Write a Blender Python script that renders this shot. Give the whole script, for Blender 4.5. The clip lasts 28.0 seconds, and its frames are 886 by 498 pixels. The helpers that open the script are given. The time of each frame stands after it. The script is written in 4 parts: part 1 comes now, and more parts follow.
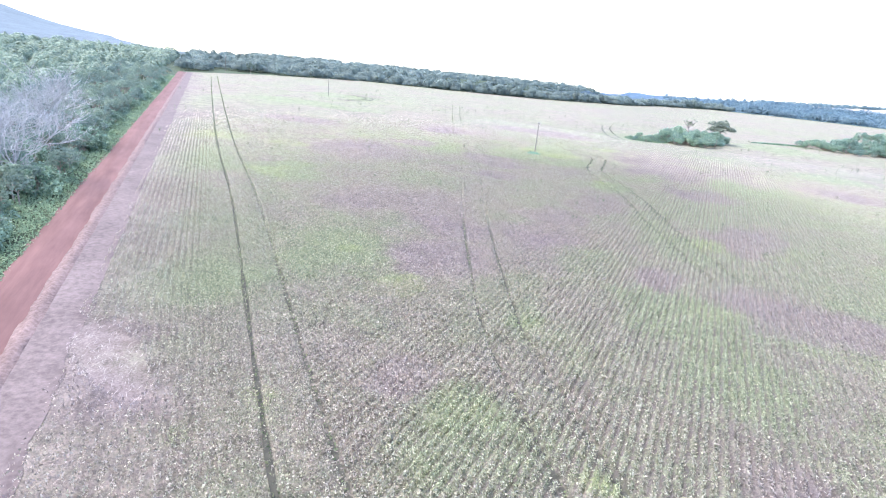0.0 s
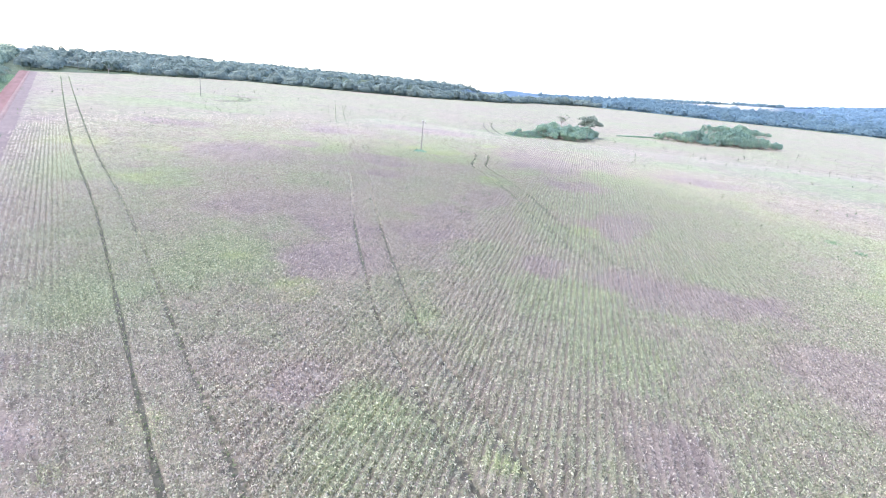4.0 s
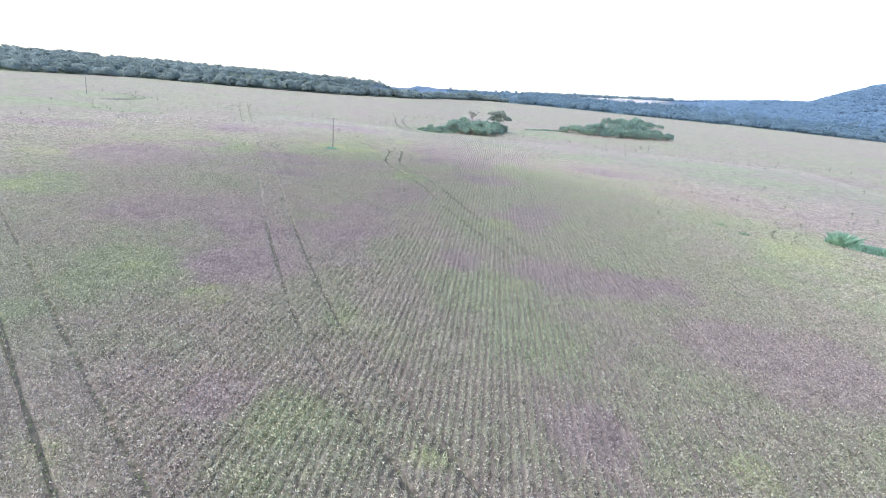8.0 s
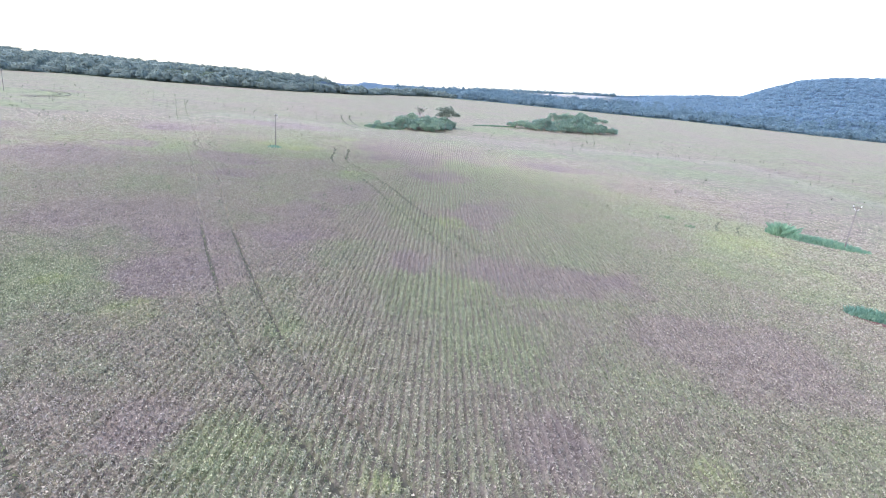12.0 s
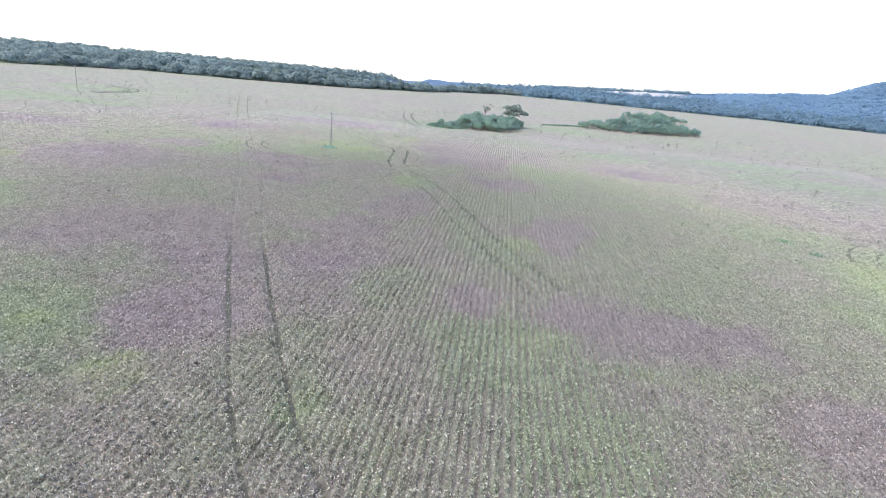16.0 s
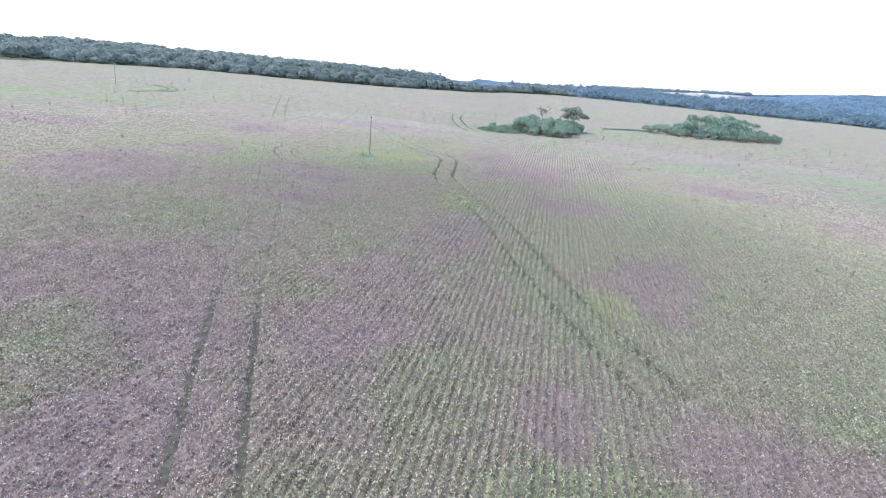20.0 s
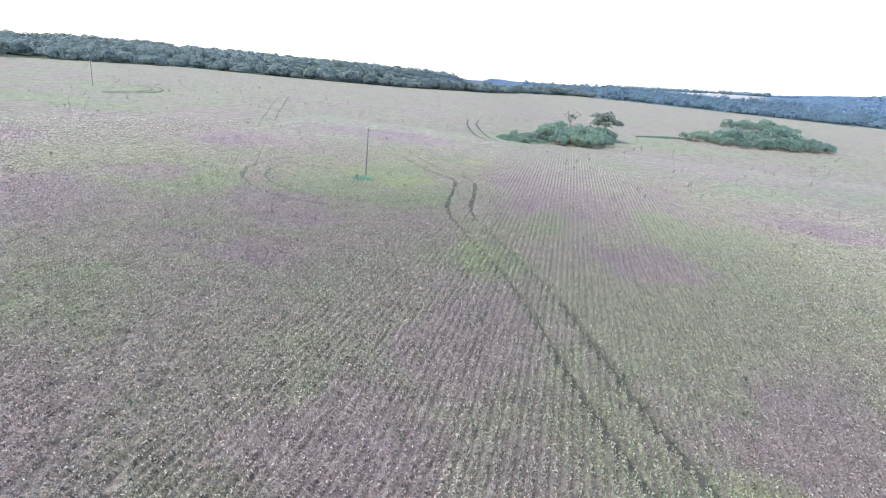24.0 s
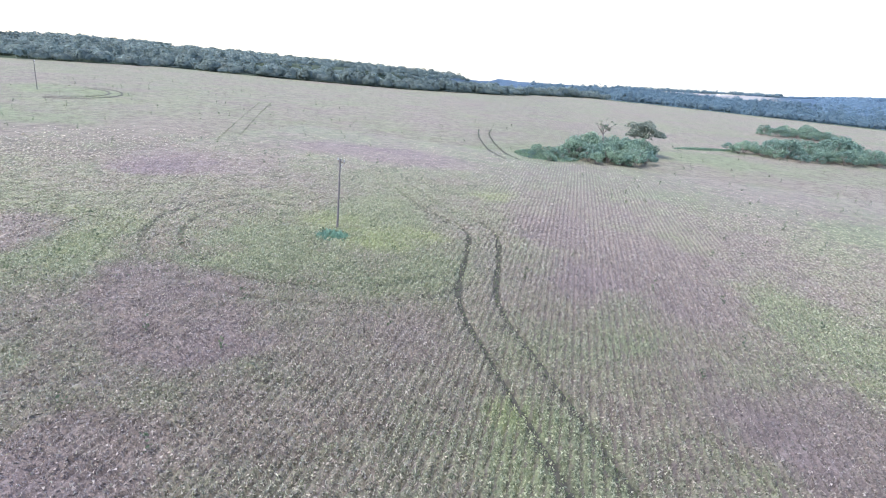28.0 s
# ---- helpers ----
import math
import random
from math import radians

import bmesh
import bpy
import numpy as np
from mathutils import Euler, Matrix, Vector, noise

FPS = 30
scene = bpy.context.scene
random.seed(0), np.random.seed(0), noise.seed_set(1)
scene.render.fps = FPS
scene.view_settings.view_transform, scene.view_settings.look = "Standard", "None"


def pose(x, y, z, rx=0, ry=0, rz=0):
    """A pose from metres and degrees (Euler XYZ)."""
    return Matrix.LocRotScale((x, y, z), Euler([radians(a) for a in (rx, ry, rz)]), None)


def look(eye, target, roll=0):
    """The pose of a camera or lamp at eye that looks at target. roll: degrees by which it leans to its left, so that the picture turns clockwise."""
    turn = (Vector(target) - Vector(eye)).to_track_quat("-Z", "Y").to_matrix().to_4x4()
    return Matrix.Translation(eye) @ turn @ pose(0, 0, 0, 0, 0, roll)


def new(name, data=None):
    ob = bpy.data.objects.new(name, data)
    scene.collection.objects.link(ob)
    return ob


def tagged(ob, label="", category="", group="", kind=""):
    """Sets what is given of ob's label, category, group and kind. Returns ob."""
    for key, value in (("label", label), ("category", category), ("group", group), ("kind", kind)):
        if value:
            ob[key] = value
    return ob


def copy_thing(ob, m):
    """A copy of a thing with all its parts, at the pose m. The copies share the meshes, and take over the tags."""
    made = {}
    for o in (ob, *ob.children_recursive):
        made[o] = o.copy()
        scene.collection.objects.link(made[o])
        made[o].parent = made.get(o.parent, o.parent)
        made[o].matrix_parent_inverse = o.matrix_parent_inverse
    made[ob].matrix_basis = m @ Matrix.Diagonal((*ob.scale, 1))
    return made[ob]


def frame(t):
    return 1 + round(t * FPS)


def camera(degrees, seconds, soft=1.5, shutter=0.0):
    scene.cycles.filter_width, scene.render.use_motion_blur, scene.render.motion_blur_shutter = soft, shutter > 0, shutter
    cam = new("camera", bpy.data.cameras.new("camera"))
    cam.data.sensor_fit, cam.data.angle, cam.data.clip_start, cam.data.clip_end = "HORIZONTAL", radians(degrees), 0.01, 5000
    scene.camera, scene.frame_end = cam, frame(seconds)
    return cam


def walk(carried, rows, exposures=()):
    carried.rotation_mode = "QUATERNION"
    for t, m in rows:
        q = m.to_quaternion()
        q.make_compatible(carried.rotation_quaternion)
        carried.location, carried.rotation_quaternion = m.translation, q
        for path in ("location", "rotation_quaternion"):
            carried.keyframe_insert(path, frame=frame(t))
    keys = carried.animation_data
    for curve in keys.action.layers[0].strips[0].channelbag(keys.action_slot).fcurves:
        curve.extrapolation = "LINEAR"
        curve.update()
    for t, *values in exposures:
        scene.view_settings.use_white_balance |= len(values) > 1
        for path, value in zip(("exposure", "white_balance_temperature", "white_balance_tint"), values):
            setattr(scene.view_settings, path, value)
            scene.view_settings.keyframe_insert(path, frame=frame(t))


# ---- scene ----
cam = camera(77.3, 28.0, 1.0)
METRES, EYE, TILT, LEAN, TURN = 70.0, 15.5, 0.0, 0.0, 24.2
EXPOSURES = [(0.0, 3.0, 6480, 20), (3.0, 3.05, 6480, 20), (5.0, 2.65, 6480, 20), (8.0, 2.38, 6480, 20), (20.0, 2.34, 6480, 20), (28.0, 2.24, 6480, 20)]
ROWS = [
    (0.0, 0.0, 0.0, 0.0, 1.88, -18.73, -5.56),
    (0.5, -0.0001, -0.0006, -0.0001, 1.1, -18.64, -5.57),
    (1.0, -0.0, -0.0012, 0.0001, -0.09, -18.52, -5.61),
    (1.5, 0.0, -0.0015, 0.0002, -1.29, -18.41, -5.65),
    (2.0, 0.0003, -0.002, 0.0001, -2.59, -18.28, -5.64),
    (2.5, 0.0003, -0.0024, 0.0, -4.12, -18.14, -5.64),
    (3.0, 0.0002, -0.0027, -0.0002, -5.81, -17.98, -5.63),
    (3.5, 0.0, -0.0031, -0.0003, -7.89, -17.82, -5.63),
    (5.5, -0.0, -0.0033, -0.0009, -13.58, -17.43, -5.58),
    (6.0, -0.0001, -0.0032, -0.001, -14.4, -17.41, -5.57),
    (6.5, -0.0003, -0.0033, -0.0005, -15.37, -17.37, -5.57),
    (7.0, -0.0003, -0.0032, -0.0003, -16.44, -17.32, -5.58),
    (7.5, -0.0003, -0.0032, -0.0002, -17.6, -17.25, -5.56),
    (8.0, -0.0001, -0.0034, -0.0001, -18.74, -17.21, -5.55),
    (8.5, -0.0004, -0.0035, -0.0004, -20.06, -17.14, -5.54),
    (9.0, -0.0004, -0.0038, -0.0008, -21.39, -17.07, -5.52),
    (9.5, -0.0004, -0.004, -0.0013, -22.45, -17.01, -5.5),
    (10.0, -0.0002, -0.0043, -0.0013, -23.3, -16.98, -5.52),
    (10.5, 0.0009, -0.0028, -0.0012, -23.75, -16.99, -5.51),
    (11.0, 0.0034, 0.0022, -0.0015, -24.09, -16.98, -5.53),
    (11.5, 0.0073, 0.0105, -0.0019, -24.29, -17.01, -5.52),
    (12.0, 0.0119, 0.0214, -0.0024, -23.98, -17.07, -5.53),
    (12.5, 0.0172, 0.0339, -0.0029, -23.22, -17.2, -5.54),
    (14.5, 0.0423, 0.0981, -0.0049, -19.76, -17.68, -5.48),
    (15.0, 0.0482, 0.1169, -0.0056, -18.79, -17.79, -5.48),
    (15.5, 0.0539, 0.1368, -0.0065, -18.12, -17.88, -5.48),
    (16.0, 0.0595, 0.1577, -0.0075, -17.5, -17.96, -5.48),
    (16.5, 0.0648, 0.1795, -0.0085, -16.62, -18.07, -5.49),
    (17.0, 0.07, 0.202, -0.0093, -15.74, -18.17, -5.49),
    (17.5, 0.0753, 0.2252, -0.01, -14.91, -18.26, -5.51),
    (18.0, 0.0806, 0.2492, -0.0107, -14.22, -18.32, -5.52),
    (18.5, 0.086, 0.2743, -0.0113, -13.69, -18.38, -5.53),
    (19.0, 0.0914, 0.3003, -0.012, -13.32, -18.41, -5.54),
    (19.5, 0.0971, 0.3272, -0.0128, -12.98, -18.44, -5.54),
    (20.0, 0.103, 0.3552, -0.0135, -12.69, -18.45, -5.55),
    (20.5, 0.1092, 0.3843, -0.014, -12.53, -18.48, -5.57),
    (22.5, 0.1354, 0.5133, -0.0144, -12.37, -18.58, -5.72),
    (23.0, 0.1429, 0.5491, -0.015, -11.99, -18.6, -5.73),
    (23.5, 0.1501, 0.5867, -0.0152, -11.68, -18.65, -5.73),
    (24.0, 0.1574, 0.6258, -0.0152, -11.42, -18.65, -5.73),
    (24.5, 0.1648, 0.6666, -0.0155, -11.22, -18.65, -5.74),
    (25.0, 0.1723, 0.7089, -0.0162, -11.1, -18.66, -5.74),
    (25.5, 0.18, 0.7525, -0.0169, -11.03, -18.68, -5.74),
    (26.0, 0.188, 0.7972, -0.0176, -10.97, -18.69, -5.77),
    (26.5, 0.1965, 0.8426, -0.0184, -10.91, -18.7, -5.79),
    (27.0, 0.2054, 0.8888, -0.0192, -10.85, -18.7, -5.81),
    (27.5, 0.214, 0.9326, -0.0187, -10.84, -18.68, -5.78),
    (28.0, 0.2217, 0.9609, -0.018, -10.84, -18.68, -5.74),
]
walk(cam, [(t, pose(0, 0, EYE, TILT, LEAN, TURN) @ pose(METRES * x, METRES * y, METRES * z, 90 + pitch, roll, yaw)) for t, x, y, z, yaw, pitch, roll in ROWS], EXPOSURES)

# ---- world, sun ----
SUN_EL, SUN_AZ = 62.0, -115.0
world = bpy.data.worlds.new("overcast_sky")
world.use_nodes = True
scene.world = world
wn = world.node_tree.nodes
sky = wn.new("ShaderNodeTexSky")
sky.sky_type = "NISHITA"
sky.sun_disc = False
sky.sun_elevation = radians(SUN_EL)
sky.sun_rotation = radians(SUN_AZ)
sky.air_density, sky.dust_density, sky.ozone_density = 1.0, 1.2, 1.0
wn["Background"].inputs["Strength"].default_value = 0.15
world.node_tree.links.new(sky.outputs["Color"], wn["Background"].inputs["Color"])
lamp = bpy.data.lights.new("sun", "SUN")
lamp.energy, lamp.angle, lamp.color = 1.5, radians(30), (1.0, 0.95, 0.88)
sun = new("sun", lamp)
sun.matrix_world = look(
    (0, 0, 0),
    (-math.sin(radians(SUN_AZ)) * math.cos(radians(SUN_EL)), -math.cos(radians(SUN_AZ)) * math.cos(radians(SUN_EL)), -math.sin(radians(SUN_EL))),
)
rng = np.random.default_rng(7)


ROW = 0.45  # metres between the drilled rows


# ---- materials ----
def material(name, rough=0.8, spec=0.3):
    m = bpy.data.materials.new(name)
    m.use_nodes = True
    b = m.node_tree.nodes["Principled BSDF"]
    b.inputs["Roughness"].default_value = rough
    b.inputs["Specular IOR Level"].default_value = spec
    return m, m.node_tree.nodes, m.node_tree.links, b


def ramp(nodes, links, fac, stops):
    r = nodes.new("ShaderNodeValToRGB")
    while len(r.color_ramp.elements) < len(stops):
        r.color_ramp.elements.new(0.5)
    for e, (p, c) in zip(r.color_ramp.elements, stops):
        e.position, e.color = p, (*c, 1)
    links.new(fac, r.inputs["Fac"])
    return r.outputs["Color"]


def mix(nodes, links, fac, a, b, mode="MIX"):
    n = nodes.new("ShaderNodeMix")
    n.data_type, n.blend_type = "RGBA", mode
    for sock, v in ((n.inputs["Factor"], fac), (n.inputs["A"], a), (n.inputs["B"], b)):
        if isinstance(v, bpy.types.NodeSocket):
            links.new(v, sock)
        elif isinstance(v, (int, float)):
            sock.default_value = v
        else:
            sock.default_value = (*v, 1)
    return n.outputs["Result"]


def noise_tex(nodes, links, scale, detail=4.0, rough=0.6, stretch=None):
    geo = nodes.new("ShaderNodeNewGeometry")
    n = nodes.new("ShaderNodeTexNoise")
    n.inputs["Scale"].default_value, n.inputs["Detail"].default_value = scale, detail
    n.inputs["Roughness"].default_value = rough
    if stretch:
        mp = nodes.new("ShaderNodeMapping")
        mp.vector_type = "TEXTURE"
        mp.inputs["Rotation"].default_value = (0, 0, radians(stretch[0]))
        mp.inputs["Scale"].default_value = stretch[1]
        links.new(geo.outputs["Position"], mp.inputs["Vector"])
        links.new(mp.outputs["Vector"], n.inputs["Vector"])
    else:
        links.new(geo.outputs["Position"], n.inputs["Vector"])
    return n.outputs["Fac"]


def attr(nodes, name):
    a = nodes.new("ShaderNodeAttribute")
    a.attribute_name = name
    return a.outputs["Fac"]


def bump(nodes, links, b, height, strength, dist):
    n = nodes.new("ShaderNodeBump")
    n.inputs["Strength"].default_value, n.inputs["Distance"].default_value = strength, dist
    links.new(height, n.inputs["Height"])
    links.new(n.outputs["Normal"], b.inputs["Normal"])


def calc(nodes, links, op, a, b=0.0, c=0.0, clamp=False):
    n = nodes.new("ShaderNodeMath")
    n.operation, n.use_clamp = op, clamp
    for sock, v in zip(n.inputs, (a, b, c)):
        if isinstance(v, bpy.types.NodeSocket):
            links.new(v, sock)
        else:
            sock.default_value = v
    return n.outputs["Value"]


def spread(nodes, links, fac, lo, hi, to_lo=0.0, to_hi=1.0):
    n = nodes.new("ShaderNodeMapRange")
    links.new(fac, n.inputs["Value"])
    for key, v in (("From Min", lo), ("From Max", hi), ("To Min", to_lo), ("To Max", to_hi)):
        n.inputs[key].default_value = v
    return n.outputs["Result"]


def crop_colours(nodes, links, fac, green, lime, thin):
    """Ripe crop: mauve-brown stems and tan pods; leaves still green, fresh lime, or thinned out to stems, where the attributes say so."""
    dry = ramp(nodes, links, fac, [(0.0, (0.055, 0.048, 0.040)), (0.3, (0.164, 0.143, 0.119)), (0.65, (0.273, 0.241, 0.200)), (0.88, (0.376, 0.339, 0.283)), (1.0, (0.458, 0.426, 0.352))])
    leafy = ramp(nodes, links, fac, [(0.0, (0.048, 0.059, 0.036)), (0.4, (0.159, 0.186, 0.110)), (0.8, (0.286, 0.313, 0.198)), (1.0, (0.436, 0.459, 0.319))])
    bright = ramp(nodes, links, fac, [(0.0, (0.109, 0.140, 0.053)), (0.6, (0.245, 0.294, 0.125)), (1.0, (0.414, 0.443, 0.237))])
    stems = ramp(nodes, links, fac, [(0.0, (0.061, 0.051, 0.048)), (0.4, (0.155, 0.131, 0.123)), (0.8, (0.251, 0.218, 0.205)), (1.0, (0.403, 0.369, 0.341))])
    c = mix(nodes, links, green, dry, leafy)
    c = mix(nodes, links, thin, c, stems)
    return mix(nodes, links, lime, c, bright)


def make_crop():
    m, n, l, b = material("ripe_soybean", 0.7, 0.25)
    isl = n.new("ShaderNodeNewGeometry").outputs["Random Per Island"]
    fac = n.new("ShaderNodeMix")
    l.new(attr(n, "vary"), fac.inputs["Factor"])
    l.new(attr(n, "lit_tone"), fac.inputs["A"])
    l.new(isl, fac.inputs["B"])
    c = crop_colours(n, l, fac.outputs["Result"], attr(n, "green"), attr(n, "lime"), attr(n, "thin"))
    l.new(c, b.inputs["Base Color"])
    t = n.new("ShaderNodeBsdfTranslucent")
    l.new(c, t.inputs["Color"])
    mixer = n.new("ShaderNodeMixShader")
    mixer.inputs["Fac"].default_value = 0.45
    l.new(b.outputs["BSDF"], mixer.inputs[1])
    l.new(t.outputs["BSDF"], mixer.inputs[2])
    l.new(mixer.outputs["Shader"], n["Material Output"].inputs["Surface"])
    return m


def canopy_colour(n, l, top):
    """The unbroken top of the crop: specks of leaf and pod, single plants greener or drier, dark soil tone in the
    furrows between drilled rows.
    top: cap on the speck tone; a low cap puts the shade among the leaves into the colour."""
    fine = noise_tex(n, l, 8.0, 4, 0.8)
    plant = noise_tex(n, l, 2.1, 4, 0.7)
    clump = noise_tex(n, l, 0.7, 5, 0.85)
    speck = spread(n, l, calc(n, l, "ADD", calc(n, l, "MULTIPLY", fine, 0.55), calc(n, l, "MULTIPLY", clump, 0.45)), 0.4, 0.62)
    speck = calc(n, l, "MULTIPLY", speck, top)
    green = calc(n, l, "MULTIPLY_ADD", spread(n, l, plant, 0.3, 0.7, -0.5, 0.5), 0.7, attr(n, "green"), True)
    c = crop_colours(n, l, speck, green, attr(n, "lime"), attr(n, "thin"))
    sep = n.new("ShaderNodeSeparateXYZ")
    l.new(n.new("ShaderNodeNewGeometry").outputs["Position"], sep.inputs["Vector"])
    across = calc(n, l, "ADD", sep.outputs["X"], spread(n, l, plant, 0.3, 0.7, -0.07, 0.07))
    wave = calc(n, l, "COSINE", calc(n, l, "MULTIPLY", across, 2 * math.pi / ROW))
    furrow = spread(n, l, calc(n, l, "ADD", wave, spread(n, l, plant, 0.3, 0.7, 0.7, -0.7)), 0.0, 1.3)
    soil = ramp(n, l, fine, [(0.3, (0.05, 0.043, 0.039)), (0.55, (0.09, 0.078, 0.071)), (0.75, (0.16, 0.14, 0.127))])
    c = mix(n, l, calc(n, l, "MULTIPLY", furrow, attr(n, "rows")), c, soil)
    # Pressed wheel lines: bare soil, coloured darker for the shade between plants.
    c = mix(n, l, attr(n, "worn_shade"), c, ramp(n, l, fine, [(0.35, (0.02, 0.022, 0.016)), (0.65, (0.05, 0.05, 0.038))]))
    return c, fine


def make_canopy():
    m, n, l, b = material("crop_canopy", 0.85, 0.15)
    c, fine = canopy_colour(n, l, attr(n, "shade_tone"))
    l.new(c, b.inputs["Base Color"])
    bump(n, l, b, fine, 0.9, 0.12)
    return m


def make_ground():
    m, n, l, b = material("field_soil", 0.95, 0.1)
    wide = noise_tex(n, l, 0.05, 5, 0.6)
    # Low cap darkens the flat ground's colour like self-shaded plants.
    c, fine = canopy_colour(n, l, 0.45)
    floor = ramp(n, l, wide, [(0.3, (0.02, 0.032, 0.02)), (0.7, (0.045, 0.062, 0.035))])
    c = mix(n, l, attr(n, "wood"), c, floor)
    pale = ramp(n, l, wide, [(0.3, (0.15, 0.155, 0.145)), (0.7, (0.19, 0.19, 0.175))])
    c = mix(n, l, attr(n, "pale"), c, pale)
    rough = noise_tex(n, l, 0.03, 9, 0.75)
    # Haze painted into the far ground as blue and blue-grey tones.
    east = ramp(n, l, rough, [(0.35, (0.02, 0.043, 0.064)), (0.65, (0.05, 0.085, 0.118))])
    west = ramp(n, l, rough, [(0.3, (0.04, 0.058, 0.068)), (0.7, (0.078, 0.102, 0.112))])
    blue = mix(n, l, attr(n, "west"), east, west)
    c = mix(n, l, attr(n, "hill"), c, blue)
    l.new(c, b.inputs["Base Color"])
    bump(n, l, b, fine, 0.9, 0.12)
    return m


def make_leaf(name, dark, mid, light, rough=0.75, spec=0.25, clump=0.35, trans=0.45):
    m, n, l, b = material(name, rough, spec)
    isl = n.new("ShaderNodeNewGeometry").outputs["Random Per Island"]
    obj = n.new("ShaderNodeObjectInfo").outputs["Random"]
    c = ramp(n, l, isl, [(0.0, dark), (0.5, mid), (1.0, light)])
    tone = ramp(n, l, noise_tex(n, l, clump, 3), [(0.3, (0.75, 0.8, 0.8)), (0.7, (1.2, 1.15, 1.0))])
    c = mix(n, l, 1.0, c, tone, "MULTIPLY")
    per = ramp(n, l, obj, [(0.0, (0.8, 0.85, 0.9)), (1.0, (1.15, 1.12, 1.0))])
    c = mix(n, l, 1.0, c, per, "MULTIPLY")
    l.new(c, b.inputs["Base Color"])
    t = n.new("ShaderNodeBsdfTranslucent")
    l.new(c, t.inputs["Color"])
    s = n.new("ShaderNodeMixShader")
    s.inputs["Fac"].default_value = trans
    l.new(b.outputs["BSDF"], s.inputs[1])
    l.new(t.outputs["BSDF"], s.inputs[2])
    l.new(s.outputs["Shader"], n["Material Output"].inputs["Surface"])
    return m


def make_plain(name, a, c, scale, rough=0.85, spec=0.2, strength=0.4, dist=0.02, stretch=None):
    m, n, l, b = material(name, rough, spec)
    f = noise_tex(n, l, scale, 8, 0.7, stretch)
    col = ramp(n, l, f, [(0.3, a), (0.7, c)])
    wide = noise_tex(n, l, scale * 0.08, 4)
    tone = ramp(n, l, wide, [(0.3, (0.8, 0.8, 0.8)), (0.7, (1.15, 1.15, 1.15))])
    l.new(mix(n, l, 1.0, col, tone, "MULTIPLY"), b.inputs["Base Color"])
    bump(n, l, b, f, strength, dist)
    return m


CROP, CANOPY, GROUND = make_crop(), make_canopy(), make_ground()
FOREST = make_leaf("forest_leaf", (0.098, 0.148, 0.14), (0.138, 0.195, 0.178), (0.19, 0.248, 0.22))
# Belt leaves carry haze in their colour: greyer and bluer than the forest.
HAZY_BELT = make_leaf("hazy_belt_leaf", (0.14, 0.188, 0.19), (0.158, 0.208, 0.208), (0.178, 0.23, 0.226), trans=0.65)
BUSH = make_leaf("bush_leaf", (0.082, 0.142, 0.115), (0.128, 0.206, 0.168), (0.19, 0.275, 0.225), clump=0.6, trans=0.3)
GRASS = make_leaf("verge_grass", (0.095, 0.16, 0.115), (0.14, 0.215, 0.155), (0.20, 0.275, 0.20))
TREELEAF = make_leaf("tree_leaf", (0.12, 0.15, 0.12), (0.175, 0.205, 0.165), (0.24, 0.265, 0.21))
# Far woods and hill trees: blue of distance haze painted into the leaves.
HAZY_WOOD = make_leaf("hazy_far_wood_leaf", (0.095, 0.158, 0.215), (0.11, 0.178, 0.236), (0.127, 0.198, 0.255), trans=0.65)
HAZY_HILL = make_leaf("hazy_hill_wood_leaf", (0.125, 0.205, 0.305), (0.14, 0.225, 0.325), (0.155, 0.245, 0.345), trans=0.7)
LONELEAF = make_leaf("lone_tree_leaf", (0.04, 0.065, 0.06), (0.065, 0.095, 0.085), (0.10, 0.135, 0.115))
WEED = make_leaf("track_weed", (0.055, 0.078, 0.052), (0.09, 0.12, 0.075), (0.14, 0.17, 0.105))
TALLGRASS = make_leaf("tall_grass", (0.11, 0.215, 0.165), (0.16, 0.285, 0.215), (0.22, 0.35, 0.265))
BARK = make_plain("bark", (0.12, 0.10, 0.085), (0.26, 0.23, 0.20), 9.0)
DEADWOOD = make_plain("grey_deadwood", (0.23, 0.235, 0.24), (0.34, 0.345, 0.35), 6.0)
EARTH = make_plain("red_earth", (0.065, 0.037, 0.034), (0.11, 0.066, 0.061), 0.9, 0.95, 0.1, 0.5, 0.05, (-42.2, (9, 1, 1)))
SPOIL = make_plain("grey_red_spoil", (0.058, 0.041, 0.038), (0.15, 0.115, 0.105), 3.5, 0.95, 0.1, 0.9, 0.12)
MAUVE = make_plain("mauve_margin_soil", (0.055, 0.045, 0.043), (0.115, 0.096, 0.09), 3.0, 0.95, 0.1, 0.6, 0.06)
STRAW = make_plain("bleached_straw", (0.2, 0.182, 0.168), (0.3, 0.28, 0.26), 5.0)
# Track soil made near black, with the shade of the gap in its colour.
SHADED_TRACK = make_plain("shaded_track_soil", (0.02, 0.022, 0.016), (0.05, 0.05, 0.038), 2.0)
CONCRETE = make_plain("weathered_pole", (0.11, 0.098, 0.09), (0.18, 0.162, 0.15), 5.0)
TIMBER = make_plain("crossarm_timber", (0.10, 0.085, 0.075), (0.17, 0.145, 0.125), 8.0)
PORCELAIN = make_plain("grey_porcelain", (0.42, 0.42, 0.41), (0.52, 0.52, 0.5), 10.0, 0.2, 0.5, 0.05)
STEEL = make_plain("galvanised_steel", (0.35, 0.36, 0.37), (0.5, 0.5, 0.51), 20.0, 0.4, 0.5, 0.05)
HILL = make_plain("far_wooded_hill", (0.10, 0.16, 0.23), (0.15, 0.22, 0.30), 0.05, 0.95, 0.1, 0.8, 6.0)


